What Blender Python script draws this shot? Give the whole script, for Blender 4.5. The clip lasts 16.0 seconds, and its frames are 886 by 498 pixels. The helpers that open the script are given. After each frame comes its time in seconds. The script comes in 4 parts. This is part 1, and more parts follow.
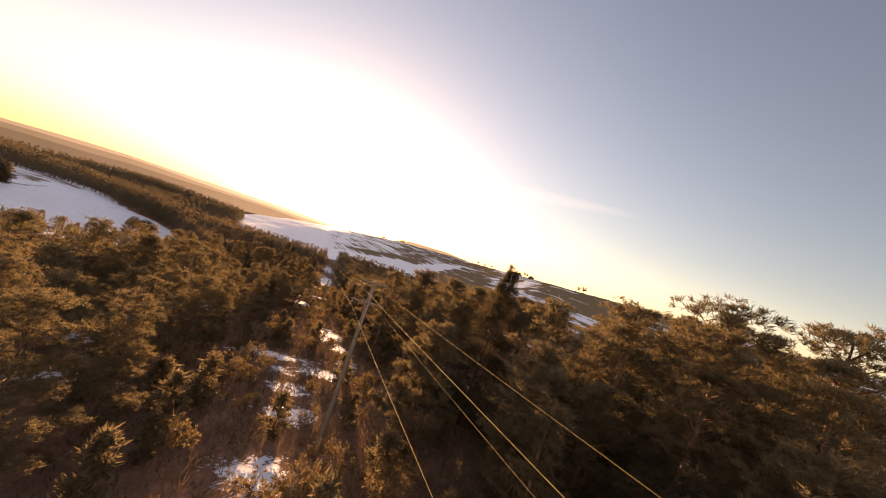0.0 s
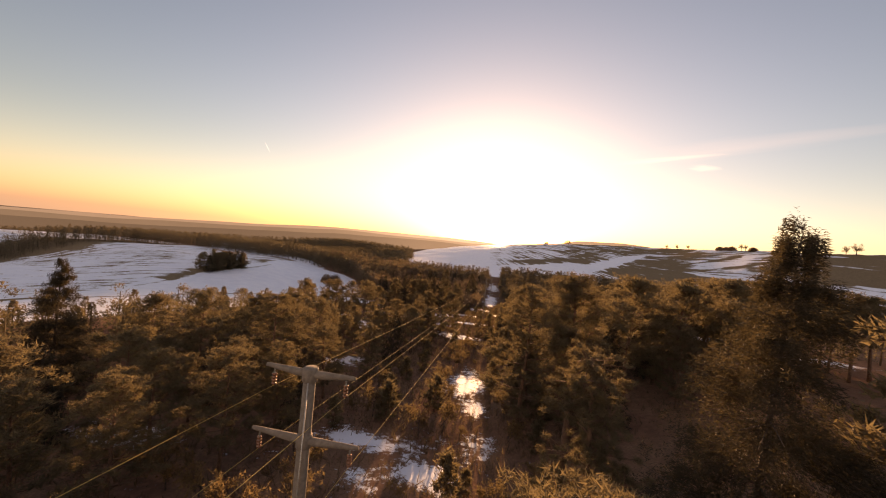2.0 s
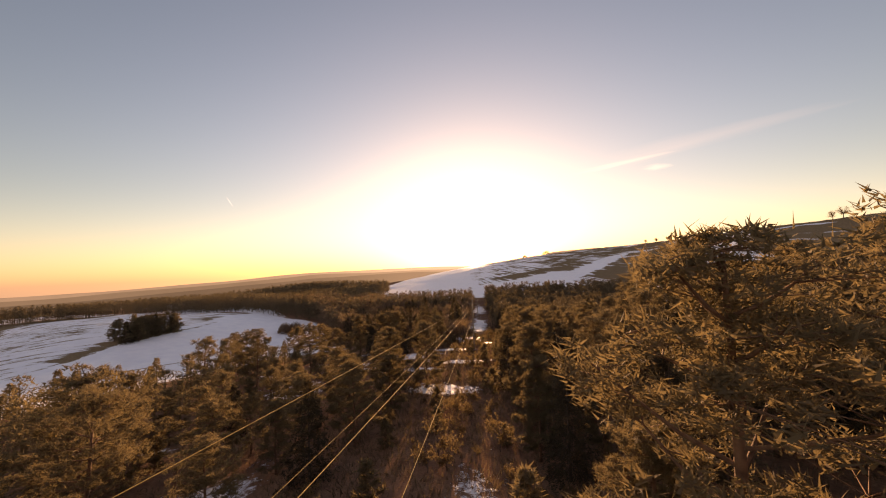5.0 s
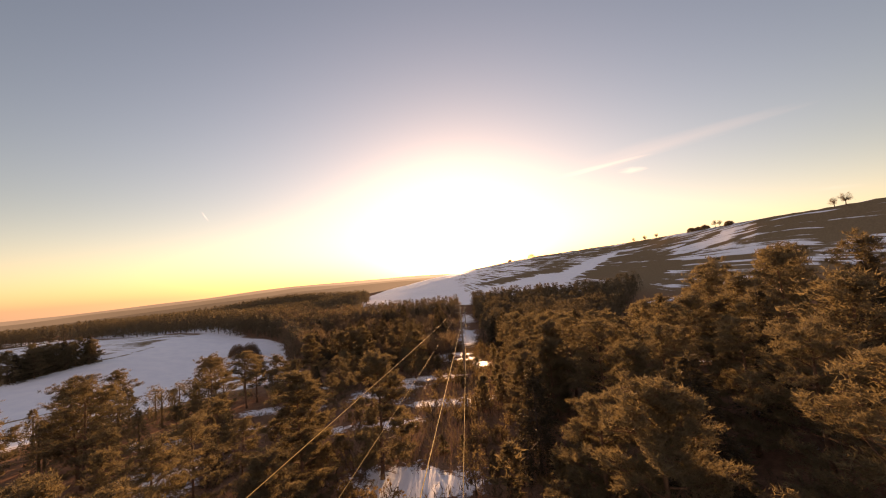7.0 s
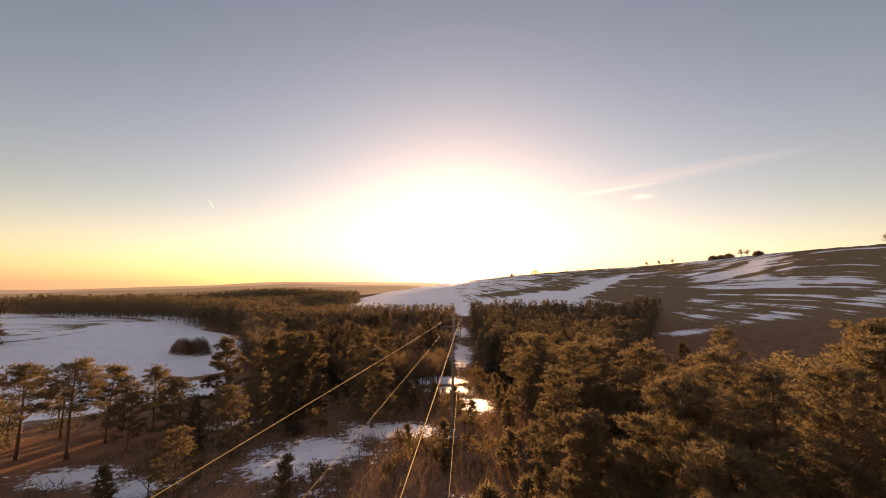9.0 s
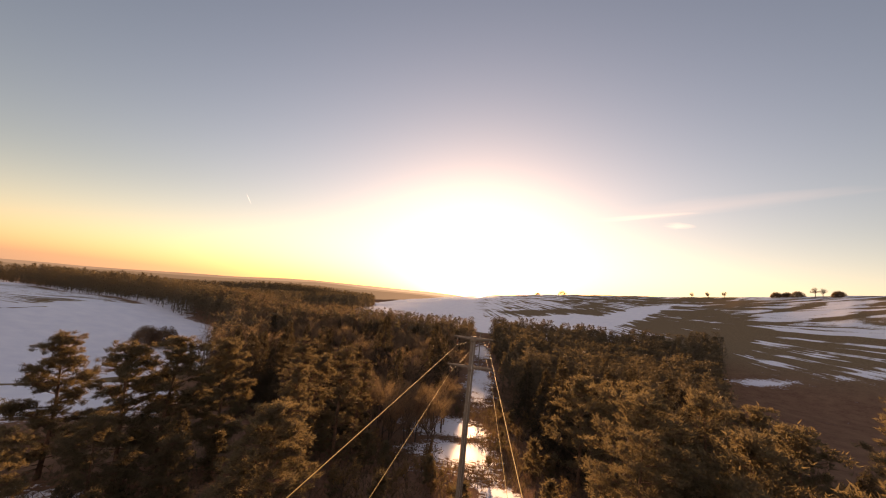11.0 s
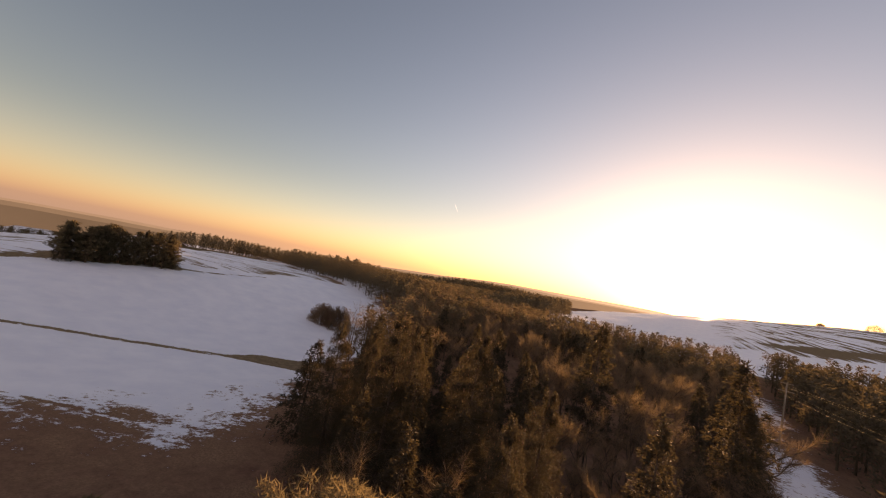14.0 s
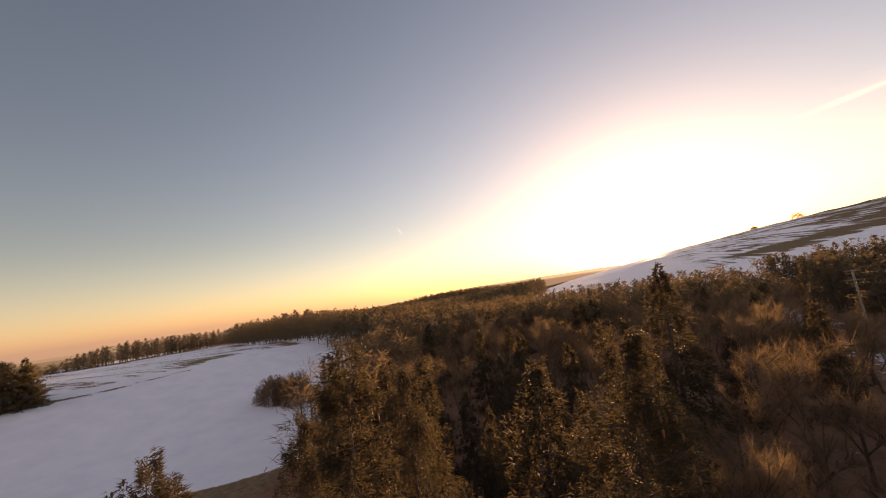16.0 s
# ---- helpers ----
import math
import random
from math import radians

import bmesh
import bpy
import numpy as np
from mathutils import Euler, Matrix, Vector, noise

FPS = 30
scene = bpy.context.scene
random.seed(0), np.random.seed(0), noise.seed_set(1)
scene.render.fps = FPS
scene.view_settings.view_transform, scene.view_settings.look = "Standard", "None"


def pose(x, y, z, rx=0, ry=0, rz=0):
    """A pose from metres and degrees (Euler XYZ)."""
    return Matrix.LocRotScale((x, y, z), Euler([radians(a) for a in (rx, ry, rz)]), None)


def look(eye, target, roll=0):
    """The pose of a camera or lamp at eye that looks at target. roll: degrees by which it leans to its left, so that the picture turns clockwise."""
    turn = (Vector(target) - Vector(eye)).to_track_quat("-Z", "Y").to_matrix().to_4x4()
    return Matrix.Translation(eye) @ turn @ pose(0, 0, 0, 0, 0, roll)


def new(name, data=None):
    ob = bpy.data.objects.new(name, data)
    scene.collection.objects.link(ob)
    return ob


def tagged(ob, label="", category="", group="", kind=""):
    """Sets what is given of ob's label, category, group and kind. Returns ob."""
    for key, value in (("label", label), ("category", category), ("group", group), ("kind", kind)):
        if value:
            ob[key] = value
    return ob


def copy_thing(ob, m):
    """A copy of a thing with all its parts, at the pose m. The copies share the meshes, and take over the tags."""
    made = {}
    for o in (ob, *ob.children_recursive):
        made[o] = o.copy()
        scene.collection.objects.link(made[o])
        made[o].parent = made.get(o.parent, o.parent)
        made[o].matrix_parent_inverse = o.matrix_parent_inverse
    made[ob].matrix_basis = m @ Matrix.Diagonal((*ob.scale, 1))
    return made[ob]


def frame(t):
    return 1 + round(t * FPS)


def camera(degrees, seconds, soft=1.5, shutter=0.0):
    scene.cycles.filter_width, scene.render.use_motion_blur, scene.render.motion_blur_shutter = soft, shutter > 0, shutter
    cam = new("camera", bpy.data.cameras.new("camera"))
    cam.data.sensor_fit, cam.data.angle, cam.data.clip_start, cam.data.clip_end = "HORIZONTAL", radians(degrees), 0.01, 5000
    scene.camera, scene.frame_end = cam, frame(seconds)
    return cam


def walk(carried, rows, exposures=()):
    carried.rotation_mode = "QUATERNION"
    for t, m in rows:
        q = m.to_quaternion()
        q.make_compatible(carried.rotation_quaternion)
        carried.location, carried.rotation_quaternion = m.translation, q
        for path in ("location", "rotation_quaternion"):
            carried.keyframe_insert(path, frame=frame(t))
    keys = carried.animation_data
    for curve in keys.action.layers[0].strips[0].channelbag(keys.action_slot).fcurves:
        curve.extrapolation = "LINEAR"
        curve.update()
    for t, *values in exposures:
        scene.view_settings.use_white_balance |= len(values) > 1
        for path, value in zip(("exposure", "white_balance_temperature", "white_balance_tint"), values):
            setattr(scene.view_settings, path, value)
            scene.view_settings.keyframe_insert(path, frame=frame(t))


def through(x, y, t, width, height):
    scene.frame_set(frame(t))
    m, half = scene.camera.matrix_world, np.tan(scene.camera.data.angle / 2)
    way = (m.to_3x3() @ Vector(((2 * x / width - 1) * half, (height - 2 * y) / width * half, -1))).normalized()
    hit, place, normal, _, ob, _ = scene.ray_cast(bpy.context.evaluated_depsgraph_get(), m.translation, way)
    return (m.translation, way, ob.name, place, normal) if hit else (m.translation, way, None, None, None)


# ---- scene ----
PATH = [
    (0, (-2.35, -17.05, 10.21), (0.498, -7.477, 10.642), 18.92),
    (0.5, (-0.08, -14.10, 10.40), (0.854, -4.147, 10.615), 19.54),
    (1, (1.36, -11.25, 10.64), (0.755, -1.272, 10.680), 17.19),
    (1.5, (2.18, -8.22, 10.65), (0.559, 1.644, 10.475), 11.81),
    (2, (2.56, -4.72, 10.42), (0.967, 5.152, 10.173), 5.87),
    (2.5, (2.38, -1.10, 9.58), (1.195, 8.831, 9.422), 2.01),
    (3, (2.32, 1.63, 9.18), (1.241, 11.576, 9.196), -0.08),
    (3.5, (2.34, 5.15, 8.65), (1.239, 15.079, 9.125), -1.22),
    (4, (2.18, 7.77, 8.34), (1.022, 17.687, 8.894), -1.27),
    (6.5, (1.10, 25.60, 6.87), (0.487, 35.562, 7.527), -4.81),
    (7, (0.96, 30.59, 6.43), (0.428, 40.544, 7.202), -4.63),
    (7.5, (0.80, 35.57, 6.05), (0.378, 45.527, 6.851), -4.47),
    (8, (0.85, 39.99, 5.70), (0.505, 49.956, 6.506), -3.25),
    (8.5, (0.86, 44.04, 5.25), (0.425, 53.987, 6.214), -1.70),
    (9, (0.86, 48.62, 4.84), (0.276, 58.549, 5.870), 0.68),
    (11.5, (-0.29, 70.85, 3.62), (-2.229, 80.565, 4.955), 10.08),
    (12, (-1.31, 75.52, 3.48), (-4.317, 84.978, 4.686), 14.81),
    (12.5, (-2.42, 79.54, 3.24), (-6.535, 88.575, 4.415), 19.27),
    (13, (-3.60, 83.10, 3.02), (-8.790, 91.588, 4.058), 21.53),
    (13.5, (-6.07, 87.05, 1.98), (-11.875, 95.154, 2.767), 17.18),
    (14, (-8.17, 90.62, 1.46), (-14.294, 98.502, 2.147), 11.04),
    (14.5, (-10.09, 93.37, 1.00), (-16.036, 101.361, 1.856), 6.08),
    (15, (-11.90, 95.70, 0.55), (-17.550, 103.892, 1.502), 1.28),
    (15.5, (-13.62, 98.06, 0.13), (-18.960, 106.449, 1.208), -3.88),
    (16, (-16.69, 101.15, -0.30), (-21.728, 109.703, 0.947), -8.08),
]
cam = camera(102.0, 16.0, soft=1.1)
walk(cam, [(t, look(eye, target, roll)) for t, eye, target, roll in PATH], exposures=[(0.0, 1.48, 8550, 35), (1.0, 1.28, 8550, 35), (2.5, 1.08, 8550, 35), (4.0, 1.06, 8550, 35), (16.0, 1.06, 8550, 35)])

# ---- sky and sun ----
SUN_AZ, SUN_EL = -0.9, 3.2
world = bpy.data.worlds.new("winter_dusk")
scene.world = world
world.use_nodes = True
wt = world.node_tree
sky = wt.nodes.new("ShaderNodeTexSky")
sky.sky_type = "NISHITA"
sky.sun_disc = False
sky.sun_elevation = radians(SUN_EL)
sky.sun_rotation = radians(SUN_AZ)
sky.altitude = 250
sky.air_density, sky.dust_density, sky.ozone_density = 1.0, 0.7, 1.6
wt.nodes["Background"].inputs[1].default_value = 0.14
# the broad bright aureole that winter haze spreads round a low sun
saz, sel = radians(SUN_AZ), radians(SUN_EL)
SUN_DIR = Vector((math.sin(saz) * math.cos(sel), math.cos(saz) * math.cos(sel), math.sin(sel)))
wtc = wt.nodes.new("ShaderNodeTexCoord")
away = wt.nodes.new("ShaderNodeVectorMath")
away.operation = "SUBTRACT"
wt.links.new(wtc.outputs["Generated"], away.inputs[0])
away.inputs[1].default_value = SUN_DIR
flat = wt.nodes.new("ShaderNodeVectorMath")
flat.operation = "MULTIPLY"
wt.links.new(away.outputs[0], flat.inputs[0])
flat.inputs[1].default_value = (1.0, 1.0, 1.22)
gap_len = wt.nodes.new("ShaderNodeVectorMath")
gap_len.operation = "LENGTH"
wt.links.new(flat.outputs[0], gap_len.inputs[0])


def lobe(width, gain):
    """A bell of light round the sun, so many degrees wide."""
    d = wt.nodes.new("ShaderNodeMath")
    d.operation = "DIVIDE"
    wt.links.new(gap_len.outputs["Value"], d.inputs[0])
    d.inputs[1].default_value = radians(width)
    q = wt.nodes.new("ShaderNodeMath")
    q.operation = "MULTIPLY"
    wt.links.new(d.outputs[0], q.inputs[0])
    wt.links.new(d.outputs[0], q.inputs[1])
    p = wt.nodes.new("ShaderNodeMath")
    p.operation = "POWER"
    p.inputs[0].default_value = math.exp(-1)
    wt.links.new(q.outputs[0], p.inputs[1])
    g = wt.nodes.new("ShaderNodeVectorMath")
    g.operation = "SCALE"
    g.inputs[0].default_value = gain
    wt.links.new(p.outputs[0], g.inputs["Scale"])
    return g.outputs[0]


mute = wt.nodes.new("ShaderNodeHueSaturation")
mute.inputs["Saturation"].default_value, mute.inputs["Value"].default_value = 1.0, 0.97
wt.links.new(sky.outputs[0], mute.inputs["Color"])
total = mute.outputs[0]
for width, gain in ((44, (0.29, 0.39, 0.53)), (23, (0.22, 0.39, 0.49)), (10.5, (1.45, 1.65, 1.5)), (5.0, (14.0, 11.5, 7.0))):
    add = wt.nodes.new("ShaderNodeVectorMath")
    add.operation = "ADD"
    wt.links.new(total, add.inputs[0])
    wt.links.new(lobe(width, gain), add.inputs[1])
    total = add.outputs[0]
# pale haze low over the whole horizon
hz = wt.nodes.new("ShaderNodeSeparateXYZ")
wt.links.new(wtc.outputs["Generated"], hz.inputs[0])
fall = wt.nodes.new("ShaderNodeMapRange")
fall.interpolation_type = "SMOOTHERSTEP"
fall.inputs[1].default_value, fall.inputs[2].default_value, fall.inputs[3].default_value, fall.inputs[4].default_value = -0.06, 0.24, 1.0, 0.0
wt.links.new(hz.outputs[2], fall.inputs[0])
haze = wt.nodes.new("ShaderNodeVectorMath")
haze.operation = "SCALE"
haze.inputs[0].default_value = (0.565, 0.58, 0.73)
wt.links.new(fall.outputs[0], haze.inputs["Scale"])
add = wt.nodes.new("ShaderNodeVectorMath")
add.operation = "ADD"
wt.links.new(total, add.inputs[0])
wt.links.new(haze.outputs[0], add.inputs[1])
total = add.outputs[0]
# unseen pink light added opposite the sun to fill the forest's shade
toward = wt.nodes.new("ShaderNodeVectorMath")
toward.operation = "DOT_PRODUCT"
wt.links.new(wtc.outputs["Generated"], toward.inputs[0])
toward.inputs[1].default_value = -SUN_DIR
east = wt.nodes.new("ShaderNodeMapRange")
east.interpolation_type = "SMOOTHERSTEP"
east.inputs[1].default_value, east.inputs[2].default_value, east.inputs[3].default_value, east.inputs[4].default_value = -0.1, 1.0, 0.0, 1.0
wt.links.new(toward.outputs["Value"], east.inputs[0])
east_fill = wt.nodes.new("ShaderNodeVectorMath")
east_fill.operation = "SCALE"
east_fill.inputs[0].default_value = (1.5, 1.24, 1.14)
wt.links.new(east.outputs[0], east_fill.inputs["Scale"])
add = wt.nodes.new("ShaderNodeVectorMath")
add.operation = "ADD"
wt.links.new(total, add.inputs[0])
wt.links.new(east_fill.outputs[0], add.inputs[1])
wt.links.new(add.outputs[0], wt.nodes["Background"].inputs[0])
sun = new("sun", bpy.data.lights.new("sun", "SUN"))
sun.data.energy, sun.data.angle, sun.data.color = 4.7, radians(0.6), (1.0, 0.68, 0.36)
sun.matrix_world = look((0, 300, 60), Vector((0, 300, 60)) - SUN_DIR)


# ---- materials ----
def material(name, build):
    m = bpy.data.materials.new(name)
    m.use_nodes = True
    n, l = m.node_tree.nodes, m.node_tree.links
    build(n, l, n["Principled BSDF"], n["Material Output"])
    return m


def noise_tex(n, l, scale, detail=4.0, rough=0.6, coord="Object"):
    tc = n.new("ShaderNodeTexCoord")
    t = n.new("ShaderNodeTexNoise")
    t.inputs["Scale"].default_value = scale
    t.inputs["Detail"].default_value = detail
    t.inputs["Roughness"].default_value = rough
    l.new(tc.outputs[coord], t.inputs["Vector"])
    return t


def ramp(n, l, fac, stops):
    r = n.new("ShaderNodeValToRGB")
    while len(r.color_ramp.elements) < len(stops):
        r.color_ramp.elements.new(0.5)
    for e, (p, c) in zip(r.color_ramp.elements, stops):
        e.position, e.color = p, (*c, 1) if len(c) == 3 else c
    l.new(fac, r.inputs[0])
    return r


def mix(n, l, fac, a, b, kind="MIX"):
    m = n.new("ShaderNodeMix")
    m.data_type, m.blend_type = "RGBA", kind
    for sock, v in ((m.inputs[0], fac), (m.inputs[6], a), (m.inputs[7], b)):
        if hasattr(v, "is_output"):
            l.new(v, sock)
        else:
            sock.default_value = v if isinstance(v, float) else (*v, 1)
    return m.outputs[2]


def maths(n, l, op, a, b=0.0, c=0.0):
    m = n.new("ShaderNodeMath")
    m.operation = op
    for sock, v in zip(m.inputs, (a, b, c)):
        if hasattr(v, "is_output"):
            l.new(v, sock)
        else:
            sock.default_value = v
    return m.outputs[0]


def bumped(n, l, bsdf, height, strength, distance=0.05):
    b = n.new("ShaderNodeBump")
    b.inputs["Strength"].default_value, b.inputs["Distance"].default_value = strength, distance
    l.new(height, b.inputs["Height"])
    l.new(b.outputs[0], bsdf.inputs["Normal"])


def leafy(dark, light, through=0.35):
    def build(n, l, bsdf, out):
        info = n.new("ShaderNodeObjectInfo")
        geo = n.new("ShaderNodeNewGeometry")
        v = maths(n, l, "ADD", maths(n, l, "MULTIPLY", geo.outputs["Random Per Island"], 0.4), maths(n, l, "MULTIPLY", info.outputs["Random"], 0.6))
        col = mix(n, l, v, dark, light)
        l.new(col, bsdf.inputs["Base Color"])
        bsdf.inputs["Roughness"].default_value = 0.75
        bsdf.inputs["Specular IOR Level"].default_value = 0.12
        tr = n.new("ShaderNodeBsdfTranslucent")
        l.new(mix(n, l, 0.55, col, (0.40, 0.31, 0.15)), tr.inputs[0])
        ms = n.new("ShaderNodeMixShader")
        ms.inputs[0].default_value = through
        l.new(bsdf.outputs[0], ms.inputs[1])
        l.new(tr.outputs[0], ms.inputs[2])
        l.new(ms.outputs[0], out.inputs[0])
    return build


def woody(a, b, scale=6.0, rough=0.85):
    def build(n, l, bsdf, out):
        t = noise_tex(n, l, scale, 6)
        t2 = noise_tex(n, l, scale * 0.15, 2)
        l.new(mix(n, l, ramp(n, l, t2.outputs[0], ((0.35, (0, 0, 0)), (0.65, (0.6, 0.6, 0.6)))).outputs[0], ramp(n, l, t.outputs[0], ((0.3, a), (0.7, b))).outputs[0], a), bsdf.inputs["Base Color"])
        bsdf.inputs["Roughness"].default_value = rough
        bumped(n, l, bsdf, t.outputs[0], 0.6, 0.03)
    return build


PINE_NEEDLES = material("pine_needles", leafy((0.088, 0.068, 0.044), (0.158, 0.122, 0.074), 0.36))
SPRUCE_NEEDLES = material("spruce_needles", leafy((0.033, 0.026, 0.019), (0.060, 0.047, 0.032), 0.16))
WOOD_NEEDLES = material("distant_needles", leafy((0.080, 0.062, 0.044), (0.130, 0.100, 0.066), 0.2))
TWIGS = material("bare_twigs", leafy((0.13, 0.076, 0.055), (0.24, 0.150, 0.106), 0.36))
DRY_LEAVES = material("dry_leaves", leafy((0.10, 0.058, 0.030), (0.22, 0.13, 0.060), 0.34))
PINE_BARK = material("pine_bark", woody((0.085, 0.047, 0.028), (0.29, 0.155, 0.085)))
DARK_BARK = material("dark_bark", woody((0.050, 0.034, 0.024), (0.15, 0.10, 0.066)))
HEATH = material("heath", leafy((0.070, 0.044, 0.030), (0.165, 0.105, 0.066), 0.22))
CONES = material("spruce_cones", woody((0.16, 0.085, 0.045), (0.34, 0.19, 0.10), 30))
CONCRETE = material("concrete", woody((0.17, 0.13, 0.095), (0.30, 0.235, 0.17), 14))


def steel(n, l, bsdf, out):
    t = noise_tex(n, l, 30)
    l.new(ramp(n, l, t.outputs[0], ((0.3, (0.30, 0.27, 0.23)), (0.7, (0.52, 0.48, 0.42)))).outputs[0], bsdf.inputs["Base Color"])
    bsdf.inputs["Metallic"].default_value, bsdf.inputs["Roughness"].default_value = 0.75, 0.45


def porcelain(n, l, bsdf, out):
    t = noise_tex(n, l, 20)
    l.new(ramp(n, l, t.outputs[0], ((0.3, (0.16, 0.06, 0.03)), (0.7, (0.26, 0.11, 0.05)))).outputs[0], bsdf.inputs["Base Color"])
    bsdf.inputs["Roughness"].default_value = 0.18


def sunlit_metal(n, l, bsdf, out):
    t = noise_tex(n, l, 3)
    # the low sun's gold is put into the base colour
    l.new(ramp(n, l, t.outputs[0], ((0.3, (0.48, 0.31, 0.08)), (0.7, (0.62, 0.42, 0.12)))).outputs[0], bsdf.inputs["Base Color"])
    bsdf.inputs["Metallic"].default_value, bsdf.inputs["Roughness"].default_value = 0.1, 0.75


STEEL = material("galvanised_steel", steel)
PORCELAIN = material("brown_porcelain", porcelain)
CABLE = material("bare_metal_cable", sunlit_metal)


def ground_mat(n, l, bsdf, out):
    at = n.new("ShaderNodeAttribute")
    at.attribute_name = "cover"
    sep = n.new("ShaderNodeSeparateColor")
    l.new(at.outputs["Color"], sep.inputs[0])
    snow, field, plough = sep.outputs[0], sep.outputs[1], sep.outputs[2]
    fine, mid, big = noise_tex(n, l, 2.2, 6, 0.65), noise_tex(n, l, 0.35, 5, 0.6), noise_tex(n, l, 0.05, 3, 0.5)
    grain = noise_tex(n, l, 9.0, 4, 0.7)
    # forest floor: needles, dead grass, bare soil
    floor = mix(n, l, ramp(n, l, mid.outputs[0], ((0.35, (0, 0, 0)), (0.65, (1, 1, 1)))).outputs[0],
                ramp(n, l, fine.outputs[0], ((0.3, (0.12, 0.066, 0.047)), (0.7, (0.26, 0.145, 0.098)))).outputs[0],
                ramp(n, l, grain.outputs[0], ((0.3, (0.16, 0.092, 0.060)), (0.7, (0.34, 0.205, 0.13)))).outputs[0])
    meadow = ramp(n, l, fine.outputs[0], ((0.3, (0.155, 0.112, 0.072)), (0.7, (0.30, 0.222, 0.140)))).outputs[0]
    soil = mix(n, l, field, floor, meadow)
    # snow lies where the noise falls under the cover; furrows draw it out in streaks on ploughed land
    tc = n.new("ShaderNodeTexCoord")
    mp = n.new("ShaderNodeMapping")
    mp.vector_type = "TEXTURE"
    xyz = n.new("ShaderNodeSeparateXYZ")
    l.new(tc.outputs["Object"], xyz.inputs[0])
    right = maths(n, l, "GREATER_THAN", xyz.outputs[0], 0.0)
    turn = n.new("ShaderNodeCombineXYZ")
    l.new(maths(n, l, "MULTIPLY_ADD", right, radians(62), radians(41)), turn.inputs[2])
    l.new(turn.outputs[0], mp.inputs["Rotation"])
    size = n.new("ShaderNodeCombineXYZ")
    l.new(maths(n, l, "MULTIPLY_ADD", right, 66.0, 14.0), size.inputs[0])
    l.new(maths(n, l, "MULTIPLY_ADD", right, 2.0, 1.5), size.inputs[1])
    size.inputs[2].default_value = 60.0
    l.new(size.outputs[0], mp.inputs["Scale"])
    l.new(tc.outputs["Object"], mp.inputs[0])
    wv = n.new("ShaderNodeTexNoise")
    wv.inputs["Scale"].default_value, wv.inputs["Detail"].default_value, wv.inputs["Roughness"].default_value = 1.0, 5.0, 0.62
    wv.inputs["Distortion"].default_value = 0.4
    l.new(mp.outputs[0], wv.inputs[0])
    nz = maths(n, l, "ADD", maths(n, l, "MULTIPLY", mid.outputs[0], 0.42), maths(n, l, "ADD", maths(n, l, "MULTIPLY", fine.outputs[0], 0.40), maths(n, l, "MULTIPLY", grain.outputs[0], 0.18)))
    nz = maths(n, l, "ADD", nz, maths(n, l, "MULTIPLY", maths(n, l, "MULTIPLY", plough, 0.65), maths(n, l, "SUBTRACT", 0.5, nz)))
    wide = maths(n, l, "SUBTRACT", big.outputs[0], 0.5)
    patchy = maths(n, l, "MULTIPLY", plough, maths(n, l, "MULTIPLY_ADD", wide, 3.2, 1.3))
    stripes = maths(n, l, "ADD", maths(n, l, "MULTIPLY", maths(n, l, "SUBTRACT", wv.outputs[0], 0.5), patchy), maths(n, l, "MULTIPLY", maths(n, l, "MULTIPLY", wide, plough), 0.7))
    edge = maths(n, l, "SUBTRACT", maths(n, l, "ADD", snow, stripes), nz)
    mask = ramp(n, l, maths(n, l, "ADD", maths(n, l, "MULTIPLY", edge, 6.0), 0.5), ((0.35, (0, 0, 0)), (0.65, (1, 1, 1)))).outputs[0]
    white = ramp(n, l, mid.outputs[0], ((0.3, (0.77, 0.80, 0.89)), (0.7, (0.88, 0.90, 0.96)))).outputs[0]
    l.new(mix(n, l, mask, soil, white), bsdf.inputs["Base Color"])
    l.new(maths(n, l, "MULTIPLY_ADD", mask, -0.2, 0.85), bsdf.inputs["Roughness"])
    l.new(maths(n, l, "MULTIPLY", mask, 0.18), bsdf.inputs["Specular IOR Level"])
    hgt = maths(n, l, "ADD", maths(n, l, "MULTIPLY", mask, 0.6), maths(n, l, "MULTIPLY", fine.outputs[0], 0.5))
    bumped(n, l, bsdf, hgt, 0.5, 0.15)


GROUND = material("snow_patched_ground", ground_mat)


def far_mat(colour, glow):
    """Far land with haze painted on as emission, stronger towards the sun."""
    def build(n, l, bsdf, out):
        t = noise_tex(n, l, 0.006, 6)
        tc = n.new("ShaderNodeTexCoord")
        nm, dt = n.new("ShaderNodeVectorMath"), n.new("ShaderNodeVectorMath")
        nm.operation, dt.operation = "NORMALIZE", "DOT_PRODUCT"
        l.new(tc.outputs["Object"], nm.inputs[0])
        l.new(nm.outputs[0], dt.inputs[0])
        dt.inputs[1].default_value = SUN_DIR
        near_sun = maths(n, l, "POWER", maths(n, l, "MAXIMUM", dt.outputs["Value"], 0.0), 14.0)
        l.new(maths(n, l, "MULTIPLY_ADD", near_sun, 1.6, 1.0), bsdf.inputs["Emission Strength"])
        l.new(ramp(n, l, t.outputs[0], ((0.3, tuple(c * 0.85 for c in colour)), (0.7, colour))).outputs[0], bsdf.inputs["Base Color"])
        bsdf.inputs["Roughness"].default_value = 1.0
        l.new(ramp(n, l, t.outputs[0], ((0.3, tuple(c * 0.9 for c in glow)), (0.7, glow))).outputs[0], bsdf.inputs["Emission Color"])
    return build


